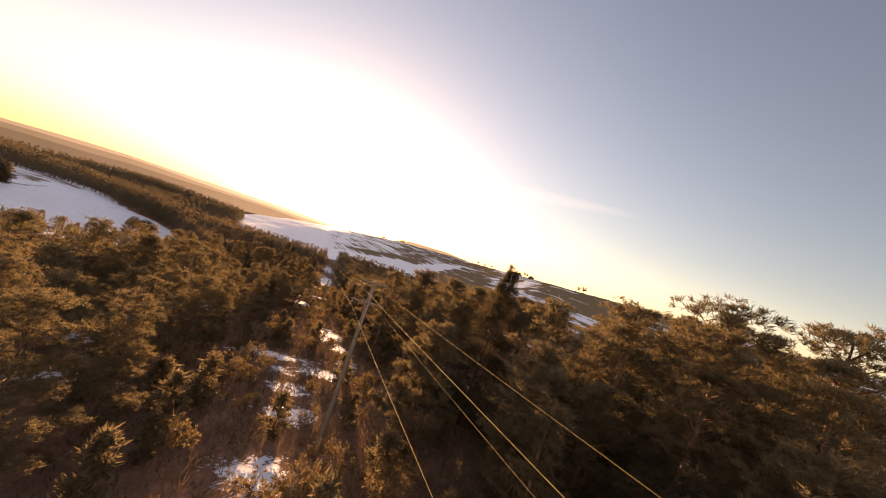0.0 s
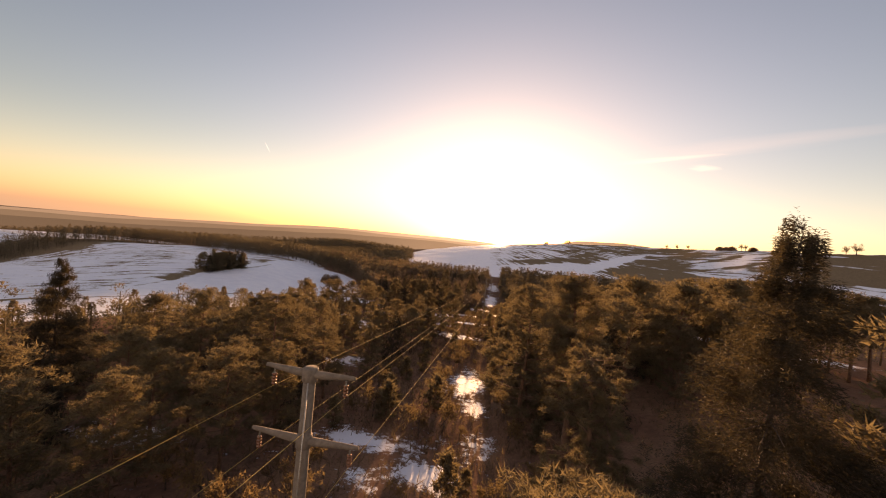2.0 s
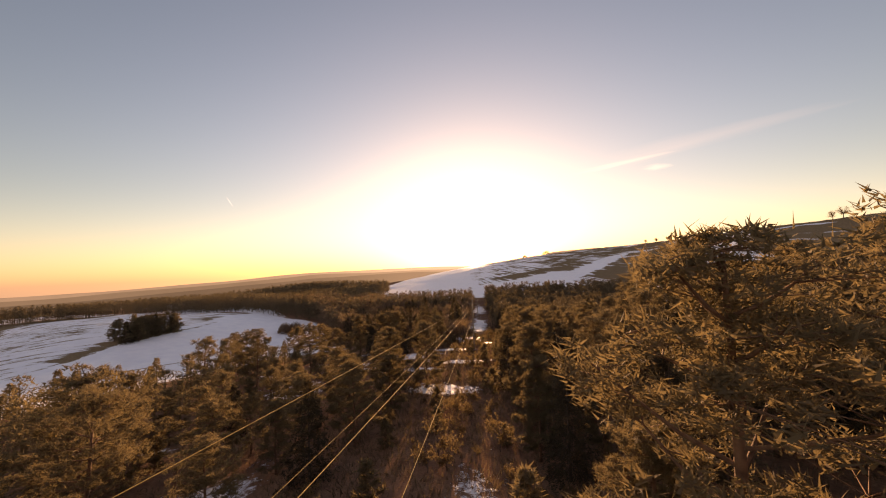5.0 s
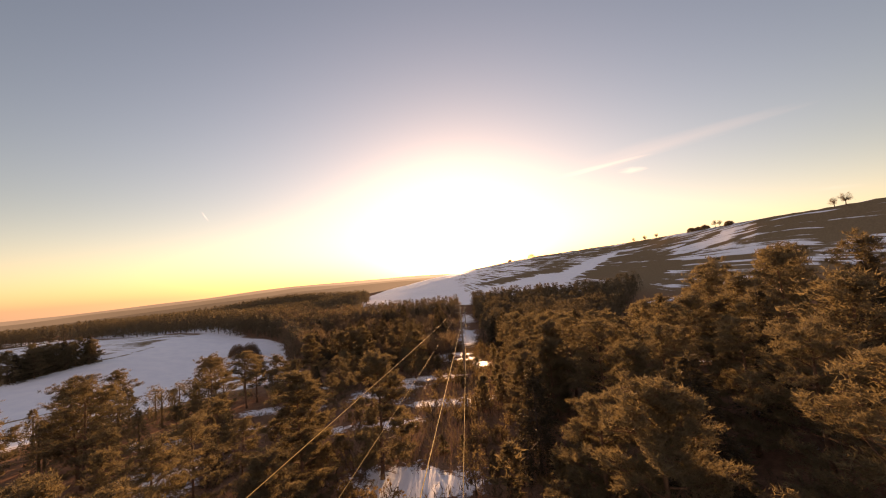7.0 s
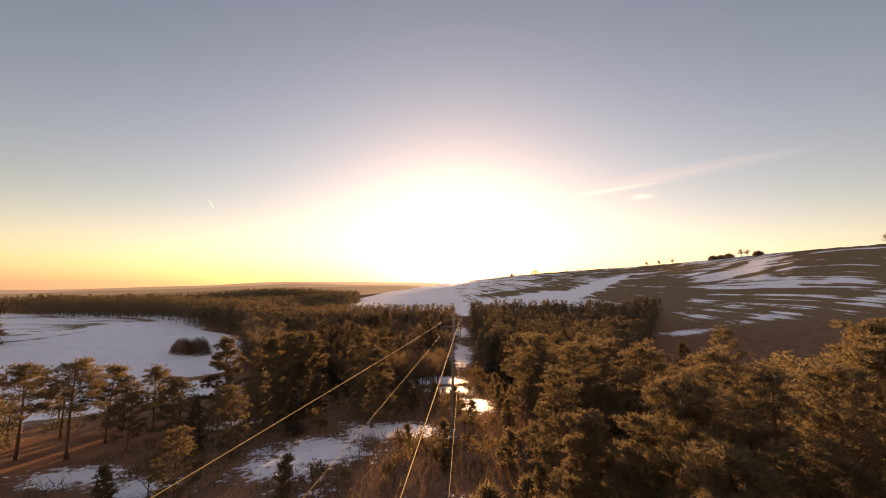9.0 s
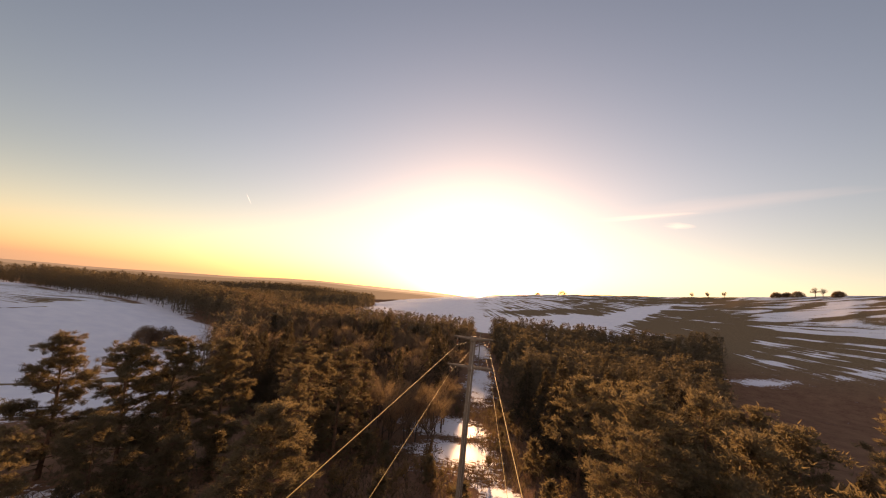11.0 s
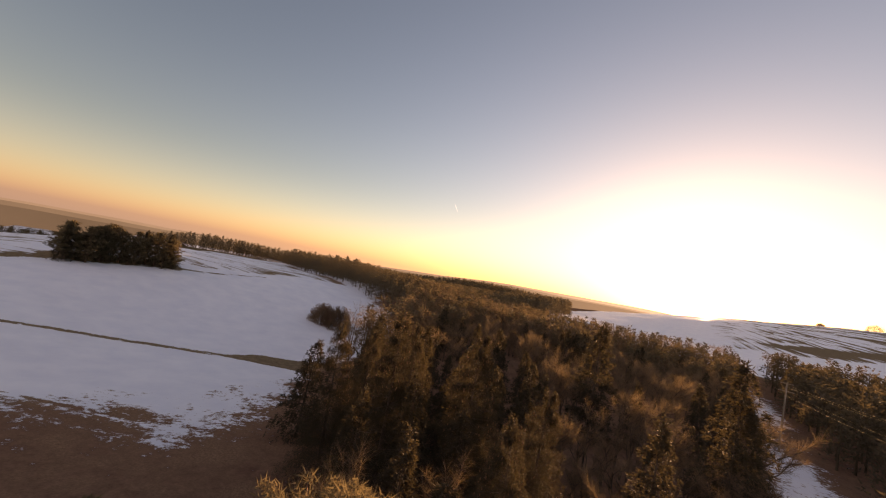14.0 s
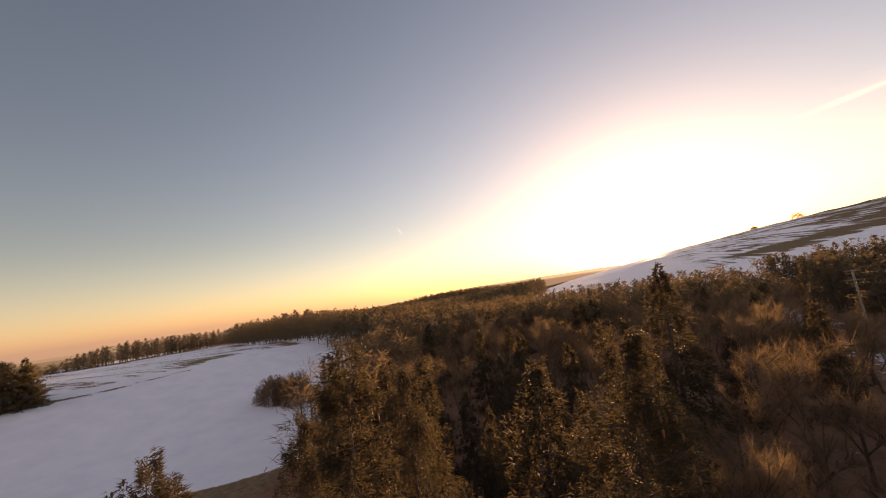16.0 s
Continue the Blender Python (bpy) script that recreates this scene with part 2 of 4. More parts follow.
# ---- mesh helpers ----
def mesh_from(name, verts, faces, mat, smooth_faces=False):
    me = bpy.data.meshes.new(name)
    me.from_pydata([tuple(v) for v in verts], [], [tuple(f) for f in faces])
    me.materials.append(mat)
    if smooth_faces:
        me.polygons.foreach_set("use_smooth", [True] * len(me.polygons))
    me.update()
    return me


def part(name, me, parent, label="", kind=""):
    ob = new(name, me)
    ob.parent = parent
    return tagged(ob, label, kind=kind)


class Shape:
    """Collects tubes and blades for one mesh."""

    def __init__(self):
        self.v, self.f, self.count = [], [], 0

    def add(self, v, f):
        self.v.append(np.asarray(v, float))
        self.f += [tuple(i + self.count for i in q) for q in f]
        self.count += len(v)

    def tube(self, pts, radii, sides=6, cap=True):
        pts, v, f = [Vector(p) for p in pts], [], []
        for i, (p, r) in enumerate(zip(pts, radii)):
            d = (pts[min(i + 1, len(pts) - 1)] - pts[max(i - 1, 0)]).normalized()
            a = d.orthogonal().normalized() if abs(d.z) < 0.9 else Vector((1, 0, 0)).cross(d).normalized()
            b = d.cross(a)
            v += [p + (a * math.cos(math.tau * k / sides) + b * math.sin(math.tau * k / sides)) * float(r) for k in range(sides)]
        for i in range(len(pts) - 1):
            for k in range(sides):
                f.append((i * sides + k, i * sides + (k + 1) % sides, (i + 1) * sides + (k + 1) % sides, (i + 1) * sides + k))
        if cap:
            f += [tuple(range(sides))[::-1], tuple((len(pts) - 1) * sides + k for k in range(sides))]
        self.add(v, f)

    def box(self, m, size):
        sx, sy, sz = (s / 2 for s in size)
        c = [m @ Vector((x, y, z)) for x in (-sx, sx) for y in (-sy, sy) for z in (-sz, sz)]
        self.add(c, [(0, 1, 3, 2), (4, 6, 7, 5), (0, 4, 5, 1), (2, 3, 7, 6), (0, 2, 6, 4), (1, 5, 7, 3)])

    def blades(self, base, way, length, width, rng):
        """Slim triangles from base along way."""
        base, way = np.asarray(base, float), np.asarray(way, float)
        way /= np.linalg.norm(way, axis=1, keepdims=True) + 1e-9
        side = np.cross(way, rng.normal(size=way.shape))
        side /= np.linalg.norm(side, axis=1, keepdims=True) + 1e-9
        length, width = np.broadcast_to(length, len(base))[:, None], np.broadcast_to(width, len(base))[:, None]
        v = np.stack([base - side * width / 2, base + side * width / 2, base + way * length], 1).reshape(-1, 3)
        self.add(v, [(3 * i, 3 * i + 1, 3 * i + 2) for i in range(len(base))])

    def mesh(self, name, mat, smooth_faces=False):
        return mesh_from(name, np.concatenate(self.v), self.f, mat, smooth_faces)


def smooth(a, b, v):
    t = np.clip((v - a) / (b - a), 0.0, 1.0)
    return t * t * (3 - 2 * t)


def along(y):
    return np.interp(y, (-400, -60, 0, 30, 62, 79, 100, 128, 235, 420, 560, 3000), (24, 5.5, 0, -2.7, -4.7, -6.2, -9.6, -12.2, -12.2, -4.5, 1.5, -45))


def terrain(x, y):
    x, y = np.asarray(x, float), np.asarray(y, float)
    z = sum(along(y + d) for d in (-12, -6, 0, 6, 12)) / 5
    # the left bank falls a little further, to the valley floor under the snow field
    z = z - 3.0 * np.exp(-((x + 58) / 30) ** 2 - ((y - 100) / 32) ** 2)
    z = z - 1.3 * smooth(-4, -22, x) * smooth(100, 60, y)
    left = smooth(-30, -120, x)
    z = z * (1 - left) + left * np.where(y < 400, np.minimum(z, -11.6 + 0.004 * (x + 150)), z * 0.4 - 8)
    # the rounded rise under the far half of the snow field
    rx, ry = np.where(x > -110, 35, 130), np.where(y < 125, 40, 85)
    z = z + 6.1 * np.exp(-((x + 110) / rx) ** 2 - ((y - 125) / ry) ** 2)
    z = z - 12.0 * smooth(-135, -210, x) * smooth(165, 125, y)
    # the right bank climbs
    z = z + 0.215 * np.clip(x - 3.5, 0, 22) * smooth(-14, 14, y) * smooth(78, 46, y)
    # the hill that carries the ploughed fields
    r, th = np.hypot(x, y - 70), np.degrees(np.arctan2(x, y - 70))
    ridge = sum(np.interp(th + d, (-24, 0, 8, 15, 22, 30, 38, 45, 60, 110, 180), (380, 500, 520, 460, 400, 310, 260, 220, 200, 200, 300)) for d in (-5, -2.5, 0, 2.5, 5)) / 5
    top = sum(np.interp(th + d, (-24, -13, -7, 0, 8, 15, 22, 30, 38, 45, 60, 90, 130), (-9, -5, 3, 13, 22, 26, 25.5, 24, 24, 23.5, 24, 24, 0)) for d in (-5, -2.5, 0, 2.5, 5)) / 5
    up = smooth(-26, -10, th) * smooth(170, 130, th) * np.where(r < ridge, ((np.clip(r, 110, 9999) - 110) / (ridge - 110)).clip(0, 1) ** 1.25, np.clip(1 - (r - ridge) / 900, 0, 1))
    z = z + (top - z) * up
    # the wooded hill behind the field, its corner, and the wood's end by the far snow field
    z = z + 5.2 * np.exp(-((x + 150) / 62) ** 2 - ((y - 345) / 48) ** 2) + 2.8 * np.exp(-((x + 70) / 26) ** 2 - ((y - 268) / 40) ** 2) + 0.9 * np.exp(-((x + 178) / 22) ** 2 - ((y - 200) / 25) ** 2)
    # the lowland sinks away far to the left
    z = z - 0.08 * np.clip(r - 430, 0, 700) * smooth(-7, -16, th) - 0.05 * np.clip(r - 330, 0, 300) * smooth(-28, -44, th)
    return z + 0.25 * np.sin(x * 0.11 + 1.3) * np.sin(y * 0.083) + 0.1 * np.sin(x * 0.37) * np.sin(y * 0.31 + 0.7)


def height(x, y):
    return float(terrain(x, y))


# ---- ground ----
def axis(fine_a, fine_b, step, far_a, far_b):
    mid = list(np.arange(fine_a, fine_b + 0.01, step))
    lo, hi, s = [], [], step
    v = fine_a
    while v > far_a:
        s *= 1.16
        v -= s
        lo.append(v)
    v, s = fine_b, step
    while v < far_b:
        s *= 1.16
        v += s
        hi.append(v)
    return np.array(lo[::-1] + mid + hi)


def field_edge_far(x):
    return np.interp(x, (-330, -250, -225, -200, -160, -100, -86, -70, -62, -54, -45, -30), (224, 224, 222, 205, 178, 160, 158, 154, 148, 134, 118, 60))


# where snow still lies on the forest floor: place and half-widths
SNOW_PATCHES = ((-3.8, 14.2, 2.6, 1.0), (-0.0, 11.9, 1.7, 1.2), (-2.0, 7.4, 1.5, 0.8), (2.6, 15.7, 1.0, 1.6), (-2.7, 10.6, 1.3, 0.7), (-1.2, 3.9, 1.4, 1.0), (-1.8, -2.2, 1.3, 1.3), (0.9, 27.5, 1.6, 4.0), (1.7, 21.5, 1.0, 1.8), (-10.6, 59.5, 1.2, 1.0), (-22.2, 38.0, 1.3, 0.8), (-2.7, 50.0, 3.2, 2.0), (-1.4, 65.2, 5.0, 1.4), (-9.0, 72.3, 3.6, 3.9), (-5.0, 77.5, 4.2, 2.4),
                (2.3, 88.0, 1.7, 5.0), (-1.2, 98.5, 3.6, 4.0), (-19.5, 52.5, 3.0, 2.2), (-17.0, 68.6, 2.2, 1.3), (-21.6, 69.9, 3.2, 1.5), (-18.0, 64.0, 3.0, 1.0), (-14.6, 62.6, 1.4, 0.8), (-35.4, 69.3, 2.0, 1.2), (27.0, 75.5, 3.5, 1.6), (-2.8, 108.0, 4.5, 5.0), (0.5, 140.0, 2.6, 16.0), (0.5, 185.0, 2.6, 16.0), (-14.0, 4.0, 2.6, 1.2), (-17.0, 12.0, 2.4, 1.3),
                (-13.0, 31.0, 2.4, 2.2), (32.0, 47.0, 4.0, 2.0), (38.0, 40.0, 4.0, 1.5), (-26.5, 61.4, 2.2, 1.4), (-20.7, 55.6, 2.4, 1.9), (18.0, 84.0, 3.0, 1.5), (-5.5, 60.0, 2.2, 1.6), (-20.5, 82.0, 2.5, 1.6), (76.0, 176.0, 9.0, 3.0), (101.0, 176.0, 6.0, 4.0))


def from_line(x, y, x0, y0, x1, y1):
    """Distance from a stretch of line."""
    dx, dy = x1 - x0, y1 - y0
    t = np.clip(((x - x0) * dx + (y - y0) * dy) / (dx * dx + dy * dy), 0, 1)
    return np.hypot(x - x0 - t * dx, y - y0 - t * dy)


def cover(x, y):
    """Snow cover, meadow instead of forest floor, and ploughing."""
    x, y = np.asarray(x, float), np.asarray(y, float)
    snow = np.full(x.shape, 0.355)
    for px, py, rx, ry in SNOW_PATCHES:
        snow = np.maximum(snow, 0.355 + 0.255 * np.exp(-((x - px) / (1.2 * rx)) ** 2 - ((y - py) / (1.2 * ry)) ** 2))
    # the snow field: distance over the ditch, and along it
    s, u = -0.654 * (x + 66) + 0.756 * (y - 95), 0.756 * (x + 66) + 0.654 * (y - 95)
    tip = smooth(6, -6, y - field_edge_far(x)) * smooth(-25, -38, x)
    rim = np.minimum(-25 + 0.69 * u, 0.0)
    field = tip * smooth(-5, 4, s - rim)
    bank = tip * smooth(-12, 0, s - rim)
    snow = snow * (1 - tip) + tip * (0.33 + 0.67 * smooth(-13, 8, s - rim))
    snow = np.where(x < -24, np.maximum(snow, 0.33 + 0.245 * smooth(-28, -13, s) * smooth(36, 27, u) * smooth(-40, -10, u)), snow)
    s0 = np.interp(u, (-30, 3, 15, 24, 34), (-20, -4.1, 1.8, 3.7, 4.0))
    ditch = 0.95 * np.exp(-((s - s0) / 0.95) ** 2) + 1.05 * np.exp(-((s - s0 - 1.5) / (0.9 + 0.16 * np.clip(u - 20, 0, 20))) ** 2) * smooth(19, 24, u) * smooth(43, 37, u)
    ditch = ditch + 0.42 * np.exp(-((s - s0 + 6) / 2.6) ** 2) * smooth(15, 4, u)
    snow = snow - 0.75 * np.clip(ditch, 0, 1) * tip
    stub = np.exp(-((x + 99) / 9) ** 2 - ((y - 139) / 5) ** 2) + 0.7 * np.exp(-((x + 86) / 5) ** 2 - ((y - 135) / 2.5) ** 2)
    snow = snow - 0.14 * stub * tip
    band = np.exp(-((s + 18.5) / 3.2) ** 2) * smooth(35, 27, u) * smooth(-60, -40, u) * (x < -24)
    snow = np.maximum(snow, (0.33 + 0.19 * band) * (band > 0.02))
    # the grassy ledge with the clump of pines, and the streaky stubble behind it
    off = x - np.interp(y, (60, 70, 98, 120, 134, 140), (-85, -88, -94, -90.5, -93, -96))
    ledge = np.exp(-(off / np.where((y > 84) & (y < 117), 3.2, 1.0)) ** 2) * smooth(62, 76, y) * smooth(140, 132, y)
    behind = smooth(0, -4, off) * tip
    snow = snow - 0.6 * ledge * tip - 0.43 * behind
    snow = snow - 0.5 * np.exp(-(from_line(x, y, -262, 95, -205, 215) / 13) ** 4)
    r, th = np.hypot(x, y - 70), np.degrees(np.arctan2(x, y - 70))
    north = smooth(226, 238, y + 0.25 * np.maximum(x, 0)) * smooth(-110, -85, x) * (y < 640)
    left_snow = smooth(4, -8, th)
    snow = np.where(north > 0.5, 0.56 + 0.45 * left_snow + 0.22 * np.exp(-((y - 265) / 30) ** 2), snow)
    hill = smooth(3, 9, th) * smooth(115, 100, th) * np.where(th > 24, smooth(120, 160, r), smooth(170, 200, r))
    hill = np.maximum(hill, north * (1 - left_snow))
    far = np.where(y > 640, 1.0, 0.0)
    fields = 0.415 + 0.13 * smooth(15, 8, th)
    brown = smooth(20, 24, th) * smooth(36, 33, th) * smooth(300, 255, r)
    fields = fields - 0.12 * brown
    # the striped field on the shoulder, under a grassy strip, and the snow left in the hollows
    under = smooth(-3, 3, 0.80 * (146 - x) - 0.6 * (213 - y) - 1.0) * smooth(-4, 4, 0.98 * (x - 112) + 0.22 * (y - 241))
    fields = fields + 0.16 * under * smooth(31, 35, th)
    fields = fields + 0.55 * np.exp(-(from_line(x, y, 52, 268, 116, 336) / 11) ** 4)
    fields = fields + 0.5 * np.exp(-(from_line(x, y, 0, 246, 13, 279) / 12) ** 4) + 0.5 * np.exp(-(from_line(x, y, 13, 275, 60, 305) / 11) ** 4)
    fields = fields - 0.3 * np.exp(-(from_line(x, y, 20, 318, 62, 338) / 9) ** 2)
    for x0, y0, x1, y1 in ((118, 247, 147, 214), (113, 243, 127, 179), (96, 292, 150, 250)):
        fields = fields - 0.34 * np.exp(-(from_line(x, y, x0, y0, x1, y1) / 2.2) ** 2)
    snow = snow * (1 - hill) + hill * fields
    snow = np.where(far > 0.5, 0.43, snow)
    return np.stack([snow, np.clip(np.maximum(np.maximum(field, hill), np.maximum(north, bank)) + far, 0, 1), np.clip(np.maximum(hill, np.maximum(np.maximum(np.maximum(np.maximum(0.75 * stub, 0.4 * np.clip(ditch, 0, 1)), 0.5 * bank * smooth(9, 1, s - rim)) * tip, 0.4 * band), 0.55 * behind)), 0, 1)], -1)


gx, gy = axis(-110, 160, 1.0, -4600, 4600), axis(-25, 345, 1.0, -1500, 4700)
GX, GY = np.meshgrid(gx, gy)
GZ = terrain(GX, GY)
nx, ny = len(gx), len(gy)
idx = np.arange(nx * ny).reshape(ny, nx)
quads = np.stack([idx[:-1, :-1], idx[:-1, 1:], idx[1:, 1:], idx[1:, :-1]], -1).reshape(-1, 4)
gm = mesh_from("ground", np.stack([GX, GY, GZ], -1).reshape(-1, 3).tolist(), quads.tolist(), GROUND, True)
ca = gm.color_attributes.new("cover", "FLOAT_COLOR", "POINT")
ca.data.foreach_set("color", np.concatenate([cover(GX, GY).reshape(-1, 3), np.ones((nx * ny, 1))], 1).ravel())
ground = tagged(new("ground", gm), "brown forest floor and fields with melting snow patches", "ground", kind="structure")


# ---- trees ----
def pine_meshes(seed, h, dense=1.0, fine=1.0, bare=None, slim=1.0, spread=1.0, close=1.0, puff=1.0):
    rng = np.random.default_rng(seed)
    wood, crown = Shape(), Shape()
    lean, turn = rng.uniform(0.0, 0.03) * h, rng.uniform(0, math.tau)
    axis_pts = [Vector((lean * (t ** 1.6) * math.cos(turn) + 0.12 * math.sin(3 * t + seed), lean * (t ** 1.6) * math.sin(turn) + 0.1 * math.sin(4 * t + seed * 2), h * t * 0.97)) for t in np.linspace(0, 1, 9)]
    r0 = 0.017 * h
    wood.tube(axis_pts, [r0 * (1.25 if i == 0 else 1 - 0.82 * i / 8) for i in range(9)], 8)

    def on_axis(t):
        i = min(int(t * 8), 7)
        return axis_pts[i].lerp(axis_pts[i + 1], t * 8 - i)

    bases, ways = [], []
    loose = 0.11 / max(fine, 1.0) ** 0.42 * (1.0 if puff == 1 else 2.0)
    n_limb = int(32 * dense)
    start = rng.uniform(0.30, 0.45) if bare is None else bare
    for k in range(n_limb):
        t = start + (0.985 - start) * (k / n_limb) ** 1.05 + rng.uniform(-0.015, 0.015)
        t = min(t, 0.985)
        u = max(0.0, (t - start) / (1 - start))
        # young and middle-aged pines taper in tiers; old and drawn-up ones carry a rounded head
        if puff == 1 and start < 0.36:
            shape = (0.16 + 0.98 * (1 - u) ** 0.8) * min(1.0, 0.55 + 2.5 * u)
        else:
            shape = (0.55 + 0.6 * math.sin(math.pi * min(1, u * 0.9 + 0.12))) * (1 - (0.72 * u ** 2.2 if puff == 1 else 0.45 * u ** 4))
        reach = spread * h * 0.25 * shape * rng.uniform(0.6, 1.15) * (1 - (1 - close) * u)
        a = k * 2.4 + rng.uniform(-0.5, 0.5)
        rise = rng.uniform(-0.1, 0.35) + 0.5 * u * puff
        d = Vector((math.cos(a), math.sin(a), rise)).normalized()
        p0 = on_axis(t)
        pts = [p0 + d * reach * s + Vector((0, 0, 0.10 * reach * (s * s - s) + 0.12 * reach * s ** 3)) + Vector(rng.normal(0, 0.03 * reach * s, 3)) for s in (0, 0.35, 0.7, 1.0)]
        wood.tube(pts, [r0 * 0.30 * (1 - 0.5 * u), r0 * 0.2, r0 * 0.12, 0.012], 4, False)
        n_t = max(4, int(15 * dense * fine ** 0.5 * (0.6 + reach / (0.25 * h))))
        # needles stand in pads along the limb
        pads = []
        for s in (0.5, 0.66, 0.8, 0.9, 0.98):
            s = min(1.0, s + rng.uniform(-0.07, 0.07))
            i = min(int(s * 3), 2)
            q = pts[i].lerp(pts[i + 1], min(1, s * 3 - i))
            off = Vector(rng.normal(0, 1, 3)) * (0.036 * h * close * (1.25 - 0.6 * s))
            off.z = abs(off.z) * 0.4 * puff - 0.03
            pads.append((q, q + off))
        for j in range(n_t):
            q, pad = pads[j % 5]
            q2 = pad + Vector(rng.normal(0, 1, 3) * (0.028 * h * close, 0.028 * h * close, 0.011 * h * puff))
            m = int(rng.integers(9, 15) * fine)
            w = rng.normal(0, 1, (m, 3)) * (0.9, 0.9, 0.4) + np.array(d) * 0.5 + (0, 0, 0.38)
            bases.append(np.repeat([q2], m, 0) + rng.normal(0, loose, (m, 3)) * (1, 1, 0.6))
            ways.append(w)
            if j % 3 == 0 or fine > 3:
                wood.tube([q, q2], [0.014, 0.006], 3, False)
    # the top is a close dome of tufts
    for j in range(int(26 * dense * (3 - 2 * close))):
        foot = on_axis(rng.uniform(0.84, 0.98))
        q = foot + Vector(rng.normal(0, 1, 3)) * 0.022 * h * close ** 0.3 + Vector((0, 0, 0.004 * h))
        if fine > 3:
            wood.tube([foot, q], [0.012, 0.005], 3, False)
        m = int(rng.integers(9, 15) * fine)
        bases.append(np.repeat([q], m, 0) + rng.normal(0, loose, (m, 3)))
        ways.append(rng.normal(0, 1, (m, 3)) * (0.9, 0.9, 0.5) + (0, 0, 0.5))
    # dead lower stubs
    for k in range(7):
        t = rng.uniform(0.06, max(start, 0.1))
        a = rng.uniform(0, math.tau)
        p0, d = on_axis(t), Vector((math.cos(a), math.sin(a), rng.uniform(-0.4, 0.15)))
        ln = h * rng.uniform(0.04, 0.14)
        wood.tube([p0, p0 + d * ln * 0.5, p0 + d * ln + Vector((0, 0, -0.1 * ln))], [0.03, 0.02, 0.006], 3, False)
    bases, ways = np.concatenate(bases), np.concatenate(ways)
    crown.blades(bases, ways, rng.uniform(0.2, 0.42, len(bases)) / fine ** 0.6, slim * rng.uniform(0.058, 0.112, len(bases)) / fine ** 0.8, rng)
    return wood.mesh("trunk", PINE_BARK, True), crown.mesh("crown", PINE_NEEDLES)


def spruce_meshes(seed, h, wide=0.22, dense=1.0, fine=1.0, cones=0):
    rng = np.random.default_rng(seed)
    wood, crown = Shape(), Shape()
    r0 = 0.014 * h
    wood.tube([(0.02 * math.sin(5 * t + seed), 0.02 * math.cos(4 * t), h * t) for t in np.linspace(0, 1, 6)], [r0 * (1.02 - t) for t in np.linspace(0, 1, 6)], 7)
    bases, ways = [], []
    n_w = int(26 * dense)
    for k in range(n_w):
        t = 0.08 + 0.91 * k / n_w
        reach0 = h * wide * (1 - t) ** 0.85 + 0.12
        for j in range(int(rng.integers(5, 8))):
            a, reach = rng.uniform(0, math.tau), reach0 * rng.uniform(0.65, 1.12)
            d = Vector((math.cos(a), math.sin(a), 0.25 - 0.45 * (1 - t) + rng.uniform(-0.1, 0.1)))
            p0 = Vector((0, 0, h * (t + rng.uniform(-0.03, 0.03))))
            side = Vector((-math.sin(a), math.cos(a), 0))
            if j % 2 == 0:
                wood.tube([p0, p0 + d * reach * 0.95], [0.02, 0.006], 3, False)
            m = max(6, int((16 * dense * reach / (h * wide) + 5) * fine ** 1.3))
            # sprays hang off both sides of each branch
            sprays = max(3, int(m / 9))
            pick = rng.integers(0, sprays, m)
            s0 = rng.uniform(0.15, 1.0, sprays)[pick]
            sg = rng.choice([-1, 1], sprays)[pick]
            out = rng.uniform(0.0, 1.0, m) * (0.34 * reach * (1.1 - 0.75 * s0))
            b = np.array(p0) + np.outer(s0 * reach, d) + np.outer(sg * out, side) + np.outer(-0.14 * reach * s0 ** 2 - 0.35 * out, (0, 0, 1)) + np.outer(out * 0.5, d) + np.outer(rng.normal(0, 0.012 * h, m), (0, 0, 1))
            w = np.outer(np.ones(m) * 0.7, d) + np.outer(sg * rng.uniform(0.1, 0.9, m), side) + rng.normal(0, 0.4, (m, 3)) + (0, 0, -0.15)
            bases.append(b)
            ways.append(w)
    m = 14
    bases.append(np.stack([np.zeros(m), np.zeros(m), h * rng.uniform(0.95, 1.0, m)], -1))
    ways.append(rng.normal(0, 0.5, (m, 3)) + (0, 0, 0.8))
    bases, ways = np.concatenate(bases), np.concatenate(ways)
    crown.blades(bases, ways, rng.uniform(0.22, 0.46, len(bases)) / fine ** 0.5, rng.uniform(0.085, 0.155, len(bases)) / fine ** 0.7, rng)
    if not cones:
        return wood.mesh("trunk", DARK_BARK, True), crown.mesh("crown", SPRUCE_NEEDLES)
    # brown cones hang from the outer twigs of the upper half
    hang = Shape()
    reach = np.hypot(bases[:, 0], bases[:, 1]) / (h * wide * np.clip(1 - bases[:, 2] / h, 0.02, 1) ** 0.85 + 0.12)
    good = np.flatnonzero((bases[:, 2] > 0.5 * h) & (reach > 0.6))
    for i in rng.choice(good, min(cones, len(good)), replace=False):
        p, ln = Vector(bases[i]), rng.uniform(0.09, 0.13)
        hang.tube([p + Vector((0, 0, -ln * q)) for q in (0, 0.25, 0.6, 1.0)], [0.008, 0.019, 0.020, 0.006], 5)
    return wood.mesh("trunk", DARK_BARK, True), crown.mesh("crown", SPRUCE_NEEDLES), hang.mesh("cone_cluster", CONES, True)


